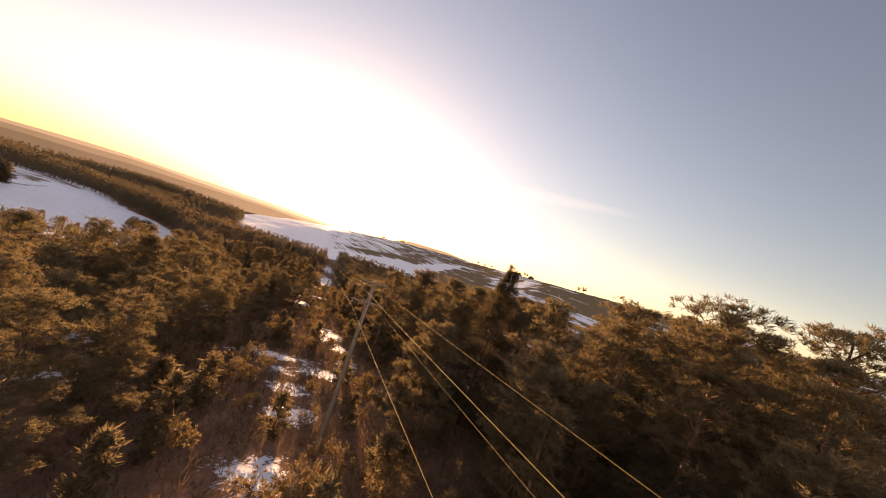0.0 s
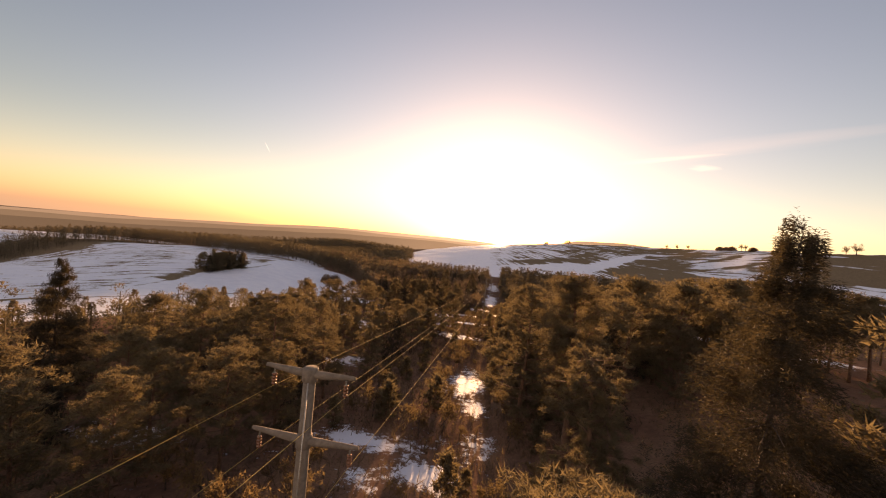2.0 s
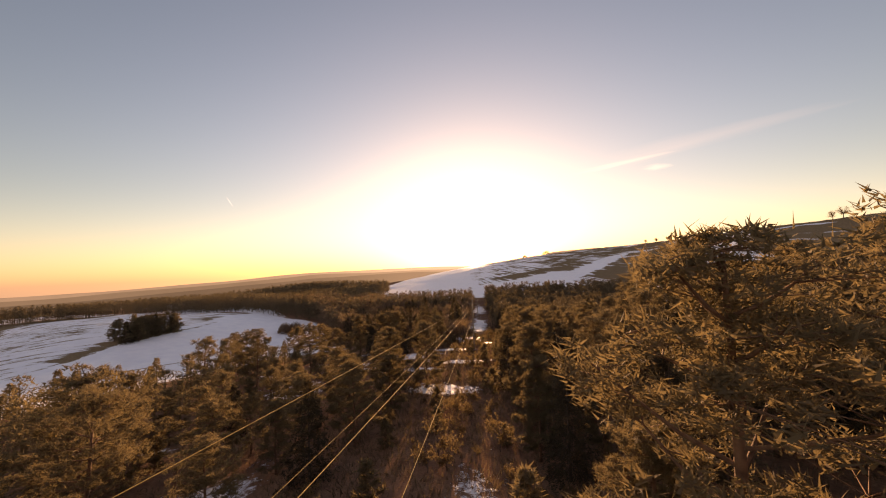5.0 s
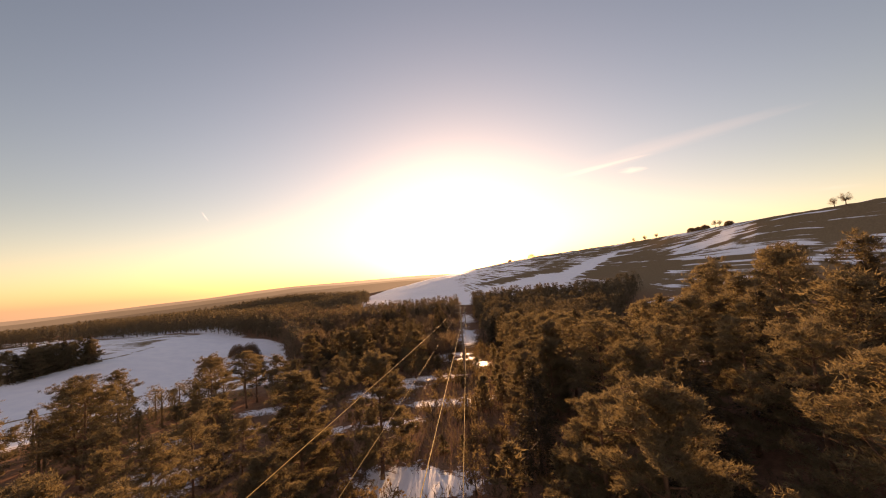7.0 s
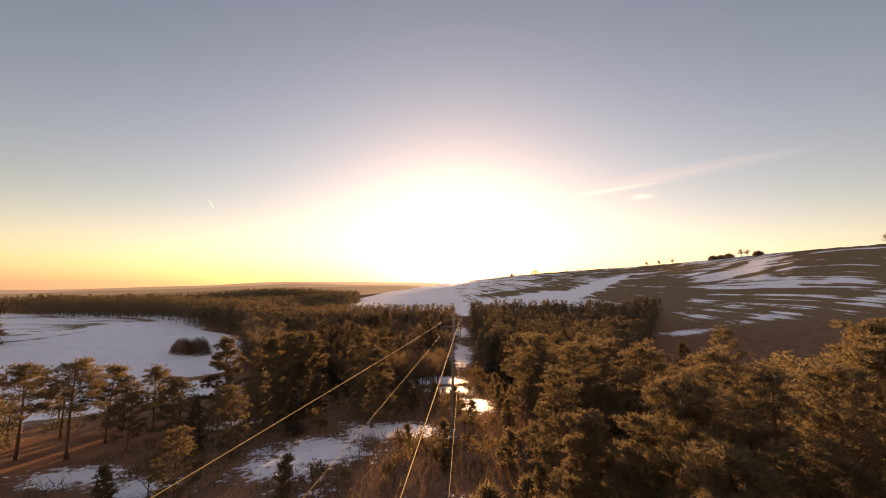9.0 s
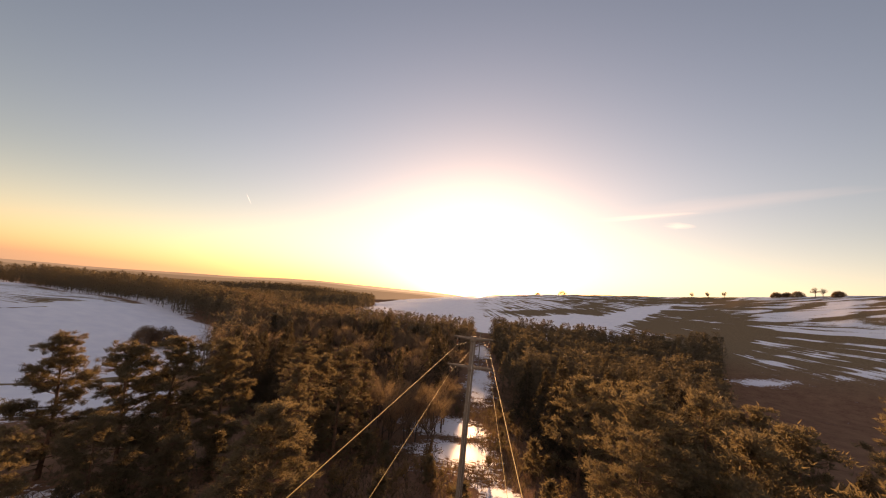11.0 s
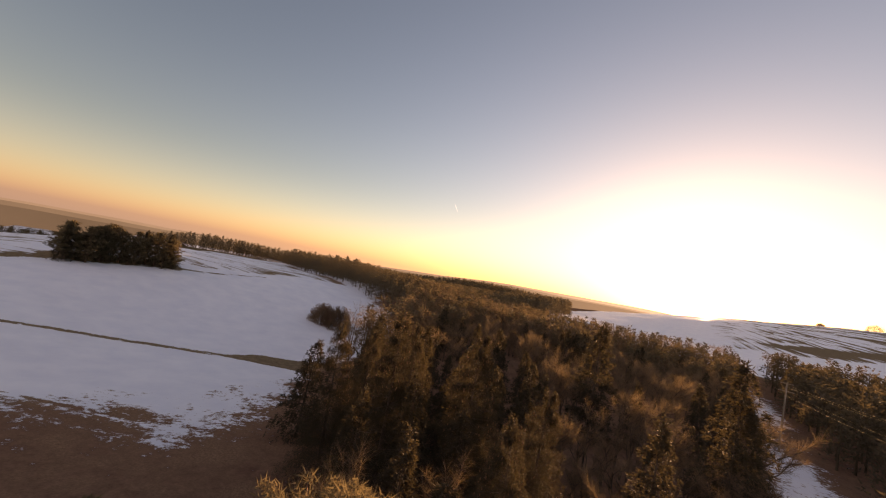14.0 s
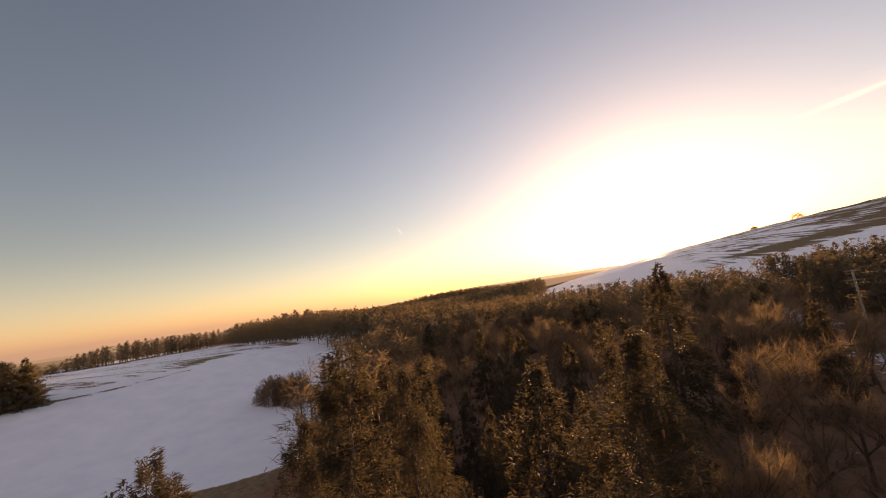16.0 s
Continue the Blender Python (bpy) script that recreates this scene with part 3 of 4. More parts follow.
def bare_meshes(seed, h, spread=0.32, leaves=0):
    rng = np.random.default_rng(seed)
    wood, twigs = Shape(), Shape()
    bases, ways, lens = [], [], []

    def grow(p, d, ln, r, level):
        q = p + d * ln * 0.5 + Vector(rng.normal(0, 0.06 * ln, 3))
        e = p + d * ln + Vector(rng.normal(0, 0.08 * ln, 3))
        wood.tube([p, q, e], [r, r * 0.75, r * 0.5], 5 if level < 2 else 3, False)
        if level >= 2:
            m = 26 if leaves else 90
            s = rng.uniform(0.1, 1.0, m)
            bases.append(np.outer(1 - s, p) + np.outer(s, e))
            ways.append(rng.normal(0, 0.75, (m, 3)) + np.array(d) * 0.6 + (0, 0, 0.45))
            lens.append(rng.uniform(0.5, 1.0, m) * ln * 0.75)
            return
        for k in range(int(rng.integers(4, 7))):
            s = rng.uniform(0.3, 1.0)
            a = rng.uniform(0, math.tau)
            side = (d.orthogonal().normalized() * math.cos(a) + d.cross(d.orthogonal()).normalized() * math.sin(a))
            nd = (d * 0.75 + side * rng.uniform(0.4, 0.9) * spread * 2.6 + Vector((0, 0, 0.2))).normalized()
            grow(p.lerp(e, s), nd, ln * rng.uniform(0.5, 0.75), r * 0.5, level + 1)

    grow(Vector((0, 0, 0)), Vector((rng.uniform(-0.06, 0.06), rng.uniform(-0.06, 0.06), 1)), h * 0.52, 0.014 * h, 0)
    bases, ways, lens = np.concatenate(bases), np.concatenate(ways), np.concatenate(lens)
    twigs.blades(bases, ways, lens, 0.012 if leaves else 0.009 + 0.0007 * h, rng)
    if leaves:
        k = rng.integers(0, len(bases), leaves)
        twigs.blades(bases[k] + ways[k] / np.linalg.norm(ways[k], axis=1, keepdims=True) * lens[k][:, None] * rng.uniform(0.3, 1, (leaves, 1)), rng.normal(0, 1, (leaves, 3)), 0.11, 0.09, rng)
    return wood.mesh("trunk", DARK_BARK, True), twigs.mesh("twigs", DRY_LEAVES if leaves else TWIGS)


def tree_kind(name, meshes, label, category, group, crown_name="crown"):
    root = new(name)
    part("trunk", meshes[0], root)
    part(crown_name, meshes[1], root)
    if len(meshes) > 2:
        part("cone_cluster", meshes[2], root, "hanging brown spruce cones", "stuff")
    tagged(root, label, category, group)
    root["built"] = 1
    return root


class Kind:
    """One kind of plant, placed again and again; the first placing takes the built one."""

    def __init__(self, roots, tall):
        self.roots, self.tall, self.used = roots, tall, set()

    def put(self, x, y, top=None, tall=None, rng=random, sink=0.15, k=None):
        fresh = [i for i in range(len(self.roots)) if i not in self.used]
        k = (fresh[0] if fresh else rng.randrange(len(self.roots))) if k is None else k
        z = height(x, y) - sink
        h = (top - z) if top is not None else tall
        s = h / self.tall
        m = pose(x, y, z, rng.uniform(-2, 2), rng.uniform(-2, 2), rng.uniform(0, 360))
        root = self.roots[k]
        ob = root if k not in self.used else copy_thing(root, m)
        self.used.add(k)
        ob.matrix_basis = m @ Matrix.Diagonal((s * rng.uniform(0.9, 1.12), s * rng.uniform(0.9, 1.12), s, 1))
        return ob


PINE_LABEL, SPRUCE_LABEL = "tall Scots pine with reddish trunk and ragged dark-green crown", "dark conical spruce with drooping branches"
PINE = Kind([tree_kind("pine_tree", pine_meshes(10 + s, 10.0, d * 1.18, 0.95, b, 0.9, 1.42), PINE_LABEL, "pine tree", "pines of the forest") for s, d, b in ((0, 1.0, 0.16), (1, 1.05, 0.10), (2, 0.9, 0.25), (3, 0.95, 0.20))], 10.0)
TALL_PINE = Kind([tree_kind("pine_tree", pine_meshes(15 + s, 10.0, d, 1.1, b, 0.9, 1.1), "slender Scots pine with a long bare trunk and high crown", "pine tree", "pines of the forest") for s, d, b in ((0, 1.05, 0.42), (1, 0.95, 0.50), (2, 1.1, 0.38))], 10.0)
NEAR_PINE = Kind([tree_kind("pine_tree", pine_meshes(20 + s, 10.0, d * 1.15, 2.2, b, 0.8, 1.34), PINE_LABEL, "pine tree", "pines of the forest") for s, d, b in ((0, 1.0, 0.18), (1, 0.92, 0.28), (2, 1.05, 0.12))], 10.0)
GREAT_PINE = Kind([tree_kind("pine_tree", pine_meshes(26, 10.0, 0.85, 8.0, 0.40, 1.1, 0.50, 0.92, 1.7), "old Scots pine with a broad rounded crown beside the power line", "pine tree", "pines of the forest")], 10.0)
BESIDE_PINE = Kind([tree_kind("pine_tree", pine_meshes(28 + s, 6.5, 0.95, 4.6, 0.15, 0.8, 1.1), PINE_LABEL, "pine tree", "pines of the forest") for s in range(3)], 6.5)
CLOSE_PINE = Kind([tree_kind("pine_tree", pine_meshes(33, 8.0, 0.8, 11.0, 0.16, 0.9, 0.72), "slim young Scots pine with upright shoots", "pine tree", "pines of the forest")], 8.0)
YOUNG_PINE = Kind([tree_kind("young_pine", pine_meshes(25 + s, 4.0, 0.6, 0.6, 0.12), "young bushy pine growing under the taller trees", "pine sapling", "young pines") for s in range(2)], 4.0)
SPRUCE = Kind([tree_kind("spruce_tree", spruce_meshes(30 + s, 9.0, w, 1.35, 2.0), SPRUCE_LABEL, "spruce tree", "spruces of the forest") for s, w in ((0, 0.26), (1, 0.31), (2, 0.28))], 9.0)
NEAR_SPRUCE = Kind([tree_kind("spruce_tree", spruce_meshes(40 + s, 9.0, w, 1.15, 13.0, 220), "dense dark spruce hung with brown cones", "spruce tree", "spruces of the forest") for s, w in ((0, 0.29), (1, 0.33))], 9.0)
BARE = Kind([tree_kind("bare_tree", bare_meshes(50 + s, 8.0), "bare brown leafless tree in winter", "tree", "bare trees", "twig_crown") for s in range(4)], 8.0)
SHRUB = Kind([tree_kind("shrub", bare_meshes(60 + s, 2.4, 0.5, 320), "rust-brown shrub with dry leaves in the clearing", "shrub", "shrubs of the clearing", "twig_crown") for s in range(3)], 2.4)

def in_mid_wood(x, y):
    """The wood behind the snow field, with the narrow belt that carries on from its corner."""
    if float(from_line(x, y, -262, 95, -205, 215)) < 12:
        return True
    far = float(np.interp(x, (-198, -185, -172, -90, -72, -65, -59, -3), (200, 300, 372, 352, 300, 266, 214, 214)))
    near = float(np.interp(x, (-330, -196, -190, -160, -100, -86, -70, -62, -54, -40, -12, -3), (400, 400, 192, 181, 163, 161, 157, 151, 136, 113, 92, 90)))
    return near < y < far


place_rng = random.Random(7)
taken = []
OLD_SPRUCE = Kind([tree_kind("spruce_tree", spruce_meshes(48 + s, 9.0, w * 1.14, 1.7, 14.0), "broad old spruce towering over the pines", "spruce tree", "spruces of the forest") for s, w in ((0, 0.30), (1, 0.33))], 9.0)
# the two old spruces that rise over the pines
for x, y, top in ((-27.3, 15.4, 6.4), (9.1, 5.0, 11.6)):
    taken.append((x, y, 4.5))
    OLD_SPRUCE.put(x, y, top=top, rng=place_rng)


def free(x, y, gap):
    if any((x - a) ** 2 + (y - b) ** 2 < (gap + g) ** 2 / 4 for a, b, g in taken):
        return False
    taken.append((x, y, gap))
    return True


# the trees that stand out: place and height of the top
for kind, spots in (
    (NEAR_SPRUCE, ((-12.6, 101.6, -2.4), (-25.4, 107.3, -2.9), (-20.9, 105.1, -0.9), (-17.6, 107.4, -1.2), (-23.9, 103.8, -2.2), (-22.6, 108.6, -1.9), (-27.6, 110.0, -3.2), (-13.5, 106.5, -2.6))),
    (GREAT_PINE, ((6.55, 13.7, 9.5),)),
    (NEAR_PINE, ((4.8, 18.4, 8.2), (-8.6, -5.4, 6.2), (-13.6, 19.6, 5.1), (-13.2, 25.7, 4.0), (8.8, 38.0, 4.4),
                 (-22.9, 62.9, 1.0), (-24.6, 53.2, 1.9), (-26.3, 54.4, 1.5), (10.5, 27.5, 6.8))),
    (CLOSE_PINE, ((-10.2, 87.9, 0.5), (-8.4, 89.5, 0.1), (-7.4, 80.8, 0.55), (-8.3, 93.0, -1.3), (5.0, -8.0, 7.6), (10.5, -8.6, 11.4), (5.1, 4.0, 8.4))),
    (BESIDE_PINE, ((-16.3, 89.3, -0.5), (-12.1, 94.2, -1.6), (-17.2, 86.1, -0.1), (-18.4, 84.5, -0.4), (-23.1, 84.9, -0.55), (4.1, 0.4, 7.6), (-6.3, 78.3, -0.2), (-4.4, 50.6, 2.7), (-6.9, 46.8, 2.8))),
    (TALL_PINE, ((-29.8, 73.0, -0.85), (-25.9, 72.8, -0.55), (-26.7, 76.2, -1.6), (-25.6, 79.2, -2.3))),
    (PINE, ((-20.8, 21.0, 4.5), (-18.6, 24.8, 4.0), (-18.0, 29.3, 3.7), (-22.0, 36.0, 1.9), (-26.6, 21.9, 3.3), (-29.4, 50.9, 1.5), (-33.5, 60.5, -0.4), (-40.0, 70.9, -1.3),
            (19.7, 67.0, 2.8), (30.4, 77.5, 2.8), (16.0, 56.0, 4.0), (40, 106.0, -0.8), (-36.0, 66.0, -1.6))),
    (SPRUCE, ((-30.5, 112.4, -3.6), (-29.5, 106.0, -4.6), (-17.0, 131.0, -0.3), (-6.5, 119.6, -0.2), (-5.6, 127.0, -2.6), (-32.0, 117.5, -4.0), (-26.5, 114.0, -3.0), (-20.5, 112.0, -2.6), (-9.5, 110.0, -2.8))),
):
    for x, y, top in spots:
        taken.append((x, y, 3.0))
        kind.put(x, y, top=top, rng=place_rng)


def lane_left(y):
    return float(np.interp(y, (-30, 20, 35, 45, 52, 60, 75, 85), (-7, -8, -6, -4.6, -5.5, -12, -13, -7)))


def lane_right(y):
    return float(np.interp(y, (-30, 0, 20, 35, 50, 68, 80, 95), (4.5, 4.5, 5.5, 4.4, 3.8, 5.2, 6.4, 6.4)))


def scatter(n, x0, x1, y0, y1, ok, kinds, lo, hi, gap):
    made = 0
    for _ in range(n * 14):
        x, y = place_rng.uniform(x0, x1), place_rng.uniform(y0, y1)
        if ok(x, y) and free(x, y, gap):
            t = place_rng.uniform(0, 1)
            kind = place_rng.choice(kinds)
            beside = abs(x - float(np.interp(y, (-17, 35, 60, 90, 101), (-1, 1, 0, -8, -16))))
            if kind is PINE and beside < 13:
                kind = BESIDE_PINE if beside < 7.5 else NEAR_PINE
            kind.put(x, y, tall=(lo(x, y) if callable(lo) else lo) * (1 - t) + t * (hi(x, y) if callable(hi) else hi), rng=place_rng)
            made += 1
            if made == n:
                break


def patch_depth(x, y):
    """How deep a place lies inside the snow patches, 0 to 1."""
    return max(math.exp(-((x - px) / rx) ** 2 - ((y - py) / ry) ** 2) for px, py, rx, ry in SNOW_PATCHES)


def left_tall(x, y):
    return float(np.interp(y, (-20, 15, 40, 60, 90), (7.2, 6.2, 5.7, 5.3, 4.7)))


def right_tall(x, y):
    return float(np.interp(y, (-20, 10, 30, 60, 100), (8.8, 7.8, 7.4, 7.2, 8.0)))


for x, y, top in ((14.5, -5.8, 12.8), (16.5, -9.0, 12.8), (12.2, -3.0, 11.4), (17.5, -1.5, 12.0), (14.5, 1.5, 8.6), (21.5, 8.5, 10.6)):
    taken.append((x, y, 3.0))
    NEAR_PINE.put(x, y, top=top, rng=place_rng)
for x, y, top in ((22.0, 56.0, 6.6), (25.0, 59.5, 6.9), (27.5, 63.0, 6.6), (24.0, 66.0, 6.0), (29.5, 58.0, 7.2), (20.0, 60.5, 5.4), (31.5, 66.5, 6.6), (18.0, 54.0, 5.2)):
    taken.append((x, y, 3.0))
    PINE.put(x, y, top=top, rng=place_rng)
for x, y, top in ((20.5, 25.6, 9.8), (21.8, 29.6, 9.6), (22.0, 32.2, 9.4), (16.2, 24.2, 9.2), (12.4, 23.1, 9.3), (27.3, 32.0, 9.8), (28.5, 29.8, 9.7), (34.2, 38.8, 9.6)):
    taken.append((x, y, 2.6))
    TALL_PINE.put(x, y, top=top, rng=place_rng)


def meadow_slope(x, y):
    """The bare slope between the wood's edge and the snow field."""
    return y > 86 and x < -21 - max(0.0, y - 101) * 0.95


MIXED = (PINE, PINE, PINE, PINE, SPRUCE)


def open_right(x, y):
    """The open brown floor between the lane and the tall trunks."""
    return 4 < x < 32 and 5.5 < y < 12 + 0.55 * x


def open_left(x, y):
    """A bare brown gap among the pines beside the lane."""
    return ((x + 12.5) / 4.6) ** 2 + ((y - 28) / 4.4) ** 2 < 1


def snow_glade(x, y):
    """The glades of the wood, where snow patches lie between the pines."""
    return any(float(from_line(x, y, *ends)) < wide for wide, ends in ((2.0, (-21.0, 56.0, -14.5, 47.0)), (3.6, (-26.0, 71.0, -16.0, 68.0)), (3.8, (-19.0, 66.0, -12.0, 58.0)), (1.8, (-27.0, 61.5, -15.0, 63.0))))


def spruce_view(x, y):
    """Low growth only, in front of the old spruce."""
    return y < 4 and float(from_line(x, y, 1.0, -11.0, 9.1, 5.0)) < 1.9


scatter(96, -23, -5, -15, 92, lambda x, y: x < lane_left(y) and not open_left(x, y) and not snow_glade(x, y) and not (x > -14 and y > 82) and not meadow_slope(x, y), MIXED, lambda x, y: left_tall(x, y) * 0.7, left_tall, 2.9)
scatter(96, 4, 21, -16, 98, lambda x, y: x > lane_right(y) and not open_right(x, y) and not spruce_view(x, y), MIXED, lambda x, y: right_tall(x, y) * 0.75, right_tall, 2.7)
scatter(20, 12, 38, -5, 5.5, lambda x, y: True, (PINE, PINE, TALL_PINE), 8.8, 10.0, 2.8)
scatter(42, 14, 36, 17, 46, lambda x, y: y > 12 + 0.55 * x, (TALL_PINE,), lambda x, y: right_tall(x, y) * 0.9, lambda x, y: right_tall(x, y) * 1.08, 2.6)
scatter(26, -36, -17, 101, 121, lambda x, y: y > 92 - 0.55 * (x + 4) and not meadow_slope(x, y), (SPRUCE,), 5.6, 7.6, 2.2)
scatter(56, -15, -3, 101, 121, lambda x, y: y > 92 - 0.55 * (x + 4), (BARE,), 2.8, 4.6, 1.15)
scatter(70, -17, -3, 96, 124, lambda x, y: y > 92 - 0.55 * (x + 4), (BARE, BARE, BARE, BARE, BARE, SPRUCE), 4.8, 6.4, 1.7)
scatter(110, -48, -3, 118, 170, in_mid_wood, (BARE, BARE, BARE, BARE, SPRUCE), 6.5, 8.5, 2.4)
scatter(286, -17, 13, -8, 118, lambda x, y: not open_left(x, y) and lane_left(y) - 5 < x < lane_right(y) + 4 and math.hypot(x, y % 79.1) > 1.0 and patch_depth(x, y) < 0.22, (SHRUB, SHRUB, SHRUB, SHRUB, SHRUB, SHRUB, YOUNG_PINE), 0.9, 2.9, 0.85)
scatter(80, -24, 24, -10, 97, lambda x, y: (x < lane_left(y) + 3 or x > lane_right(y) - 2) and patch_depth(x, y) < 0.3 and not open_right(x, y) and not snow_glade(x, y), (YOUNG_PINE,), 1.4, 2.8, 1.2)


# ---- dry grass, heather and litter on the forest floor ----
def undergrowth():
    rng = np.random.default_rng(90)
    n = 9500
    cx, cy = rng.uniform(-24, 27, n), rng.uniform(-14, 100, n)
    cx[1::3] = rng.uniform(-9, 8, len(cx[1::3]))
    cx[::6], cy[::6] = rng.uniform(-4, 8, len(cx[::6])), rng.uniform(96, 140, len(cx[::6]))
    keep = np.array([patch_depth(a, b) < 0.45 and not meadow_slope(a, b) for a, b in zip(cx, cy)])
    cx, cy = cx[keep], cy[keep]
    tuft = rng.uniform(0.25, 0.75, len(cx)) * np.array([0.4 if open_right(a, b) else 1.0 for a, b in zip(cx, cy)])
    per = 12
    k = np.repeat(np.arange(len(cx)), per)
    x, y = cx[k] + rng.normal(0, 0.45, len(k)), cy[k] + rng.normal(0, 0.45, len(k))
    base = np.stack([x, y, terrain(x, y) - 0.05], -1)
    way = rng.normal(0, 0.55, (len(k), 3)) + (0, 0, 0.9)
    sh = Shape()
    sh.blades(base, way, tuft[k] * rng.uniform(0.6, 1.2, len(k)), rng.uniform(0.03, 0.08, len(k)), rng)
    tagged(new("undergrowth", sh.mesh("undergrowth", HEATH)), "dry brown grass and heather on the forest floor", "undergrowth", kind="stuff")


undergrowth()


# ---- far woods, too many to count ----
def wood_stuff(name, label, spots, mat, seed, pointed=0.5, blades=150, size=1.0, low=0.3, thin=1.0, broad=1.0):
    rng = np.random.default_rng(seed)
    sh = Shape()
    for x, y, h in spots:
        z = height(x, y) - 0.2
        m = blades
        u = rng.uniform(0.0, 1.0, m) ** 0.8
        if rng.random() < pointed:
            r = 0.24 * h * (1 - u) ** 0.9 + 0.1
            u = 0.12 + 0.88 * u
            a = rng.uniform(0, math.tau, m)
            rr = r * rng.uniform(0.45, 1.0, m)
        else:
            # a round crown of clumps
            pick = rng.integers(0, 13, m)
            uc = rng.uniform(0.05, 1.0, 13)
            ac, rc = rng.uniform(0, math.tau, 13), broad * 0.21 * h * np.sqrt(np.clip(1 - (2 * uc - 0.8) ** 2, 0.02, 1)) * rng.uniform(0.3, 1.0, 13)
            px, py = rc[pick] * np.cos(ac[pick]) + rng.normal(0, 0.055 * h, m), rc[pick] * np.sin(ac[pick]) + rng.normal(0, 0.055 * h, m)
            a, rr = np.arctan2(py, px), np.hypot(px, py)
            u = low + (1 - low) * np.clip(uc[pick] + rng.normal(0, 0.05, m), 0, 1)
        b = np.stack([x + rr * np.cos(a), y + rr * np.sin(a), z + h * u - 0.3], -1)
        w = np.stack([np.cos(a) * 0.7, np.sin(a) * 0.7, np.full(m, 0.35)], -1) + rng.normal(0, 0.45, (m, 3))
        sh.blades(b, w, rng.uniform(0.5, 1.1, m) * h / 9 * size, rng.uniform(0.25, 0.5, m) * h / 9 * size * thin, rng)
        sh.tube([(x, y, z), (x, y, z + h * 0.8)], [0.13, 0.05], 4, False)
    return tagged(new(name, sh.mesh(name, mat)), label, "woodland", kind="stuff")


def spots_in(n, x0, x1, y0, y1, ok, lo, hi, gap, seed):
    rng, out = random.Random(seed), []
    cells = {}
    for _ in range(n * 15):
        x, y = rng.uniform(x0, x1), rng.uniform(y0, y1)
        c = (int(x // gap), int(y // gap))
        if ok(x, y) and c not in cells:
            cells[c] = 1
            out.append((x, y, rng.uniform(lo, hi)))
            if len(out) == n:
                break
    return out


rest = []
for n, x0, x1, ok, tall in ((230, -47, -21, lambda x, y: x > -49 + y * 0.13 and not snow_glade(x, y), left_tall), (170, 19, 50, lambda x, y: not (24 < x < 46 and 33 < y < 52) and not (x < 36 and 15 < y < 50) and not (x > 20 and y > 80) and not open_right(x, y), right_tall)):
    made = 0
    for _ in range(n * 14):
        x, y = place_rng.uniform(x0, x1), place_rng.uniform(-24, 84 if x1 < 0 else 104)
        if made < n and ok(x, y) and free(x, y, 2.7 if x1 < 0 else 3.0):
            rest.append((x, y, tall(x, y) * place_rng.uniform(0.7, 1.0) * (1.02 if x < 0 else 1.0)))
            made += 1
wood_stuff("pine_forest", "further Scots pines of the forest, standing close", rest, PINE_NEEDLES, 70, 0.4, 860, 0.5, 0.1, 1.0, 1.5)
wood_stuff("middle_wood", "dark conifer wood beside the snowy field", spots_in(3000, -280, -3, 85, 372, lambda x, y: in_mid_wood(x, y) and (y > 165 or x < -45), 7.4, 9.2, 2.7, 5), WOOD_NEEDLES, 71, 0.7, 150, 0.74, 0.1)
wood_stuff("brown_wood", "bare brown deciduous wood in the hollow", spots_in(420, -90, -3, 118, 212, lambda x, y: in_mid_wood(x, y) and math.sin(x * 0.09) + math.sin(y * 0.07 + 1) > -0.2, 7, 9, 2.6, 15), TWIGS, 75, 0.1, 300, 1.15, 0.3, 0.14)
scatter(30, 5, 18, 96, 118, lambda x, y: x > 8 - (y - 96) * 0.08, (SPRUCE,), 6.5, 9.0, 2.4)
right_spots = spots_in(600, 4.5, 90, 96, 228, lambda x, y: y < 228 - 0.35 * x and x < min(55 + 0.2 * y, 0.6 * (y - 71) + 3) and x > 8 - (y - 96) * 0.08, 7.5, 10.0, 2.6, 6)
wood_stuff("plantation_edge", "near edge of the dense dark conifer plantation", [p for p in right_spots if p[1] < 128 and p[0] < 45 and not (p[0] < 18 and p[1] < 118)], WOOD_NEEDLES, 74, 0.6, 950, 0.33)
wood_stuff("right_wood", "dense dark conifer plantation beside the lane", [p for p in right_spots if not (p[1] < 128 and p[0] < 45)], WOOD_NEEDLES, 72, 0.6, 250, 0.7)
wood_stuff("far_wood", "distant wood behind the fields", spots_in(640, -600, -200, 150, 440, lambda x, y: y > 300 + 0.35 * (x + 330) and y < 340 + 0.35 * (x + 330), 7.5, 9.5, 4, 8), WOOD_NEEDLES, 73, 0.6, 90)
for k in range(30):
    y = 99.5 + 0.53 * k + place_rng.uniform(-1, 1)
    x = float(np.interp(y, (70, 98, 120), (-88, -94, -90.5))) + place_rng.uniform(-3.0, 2.2)
    if k % 5 == 2:
        SPRUCE.put(x, y, tall=place_rng.uniform(4.6, 6.8), rng=place_rng)
    else:
        PINE.put(x, y, tall=place_rng.uniform(4.6, 6.6), rng=place_rng, k=1)


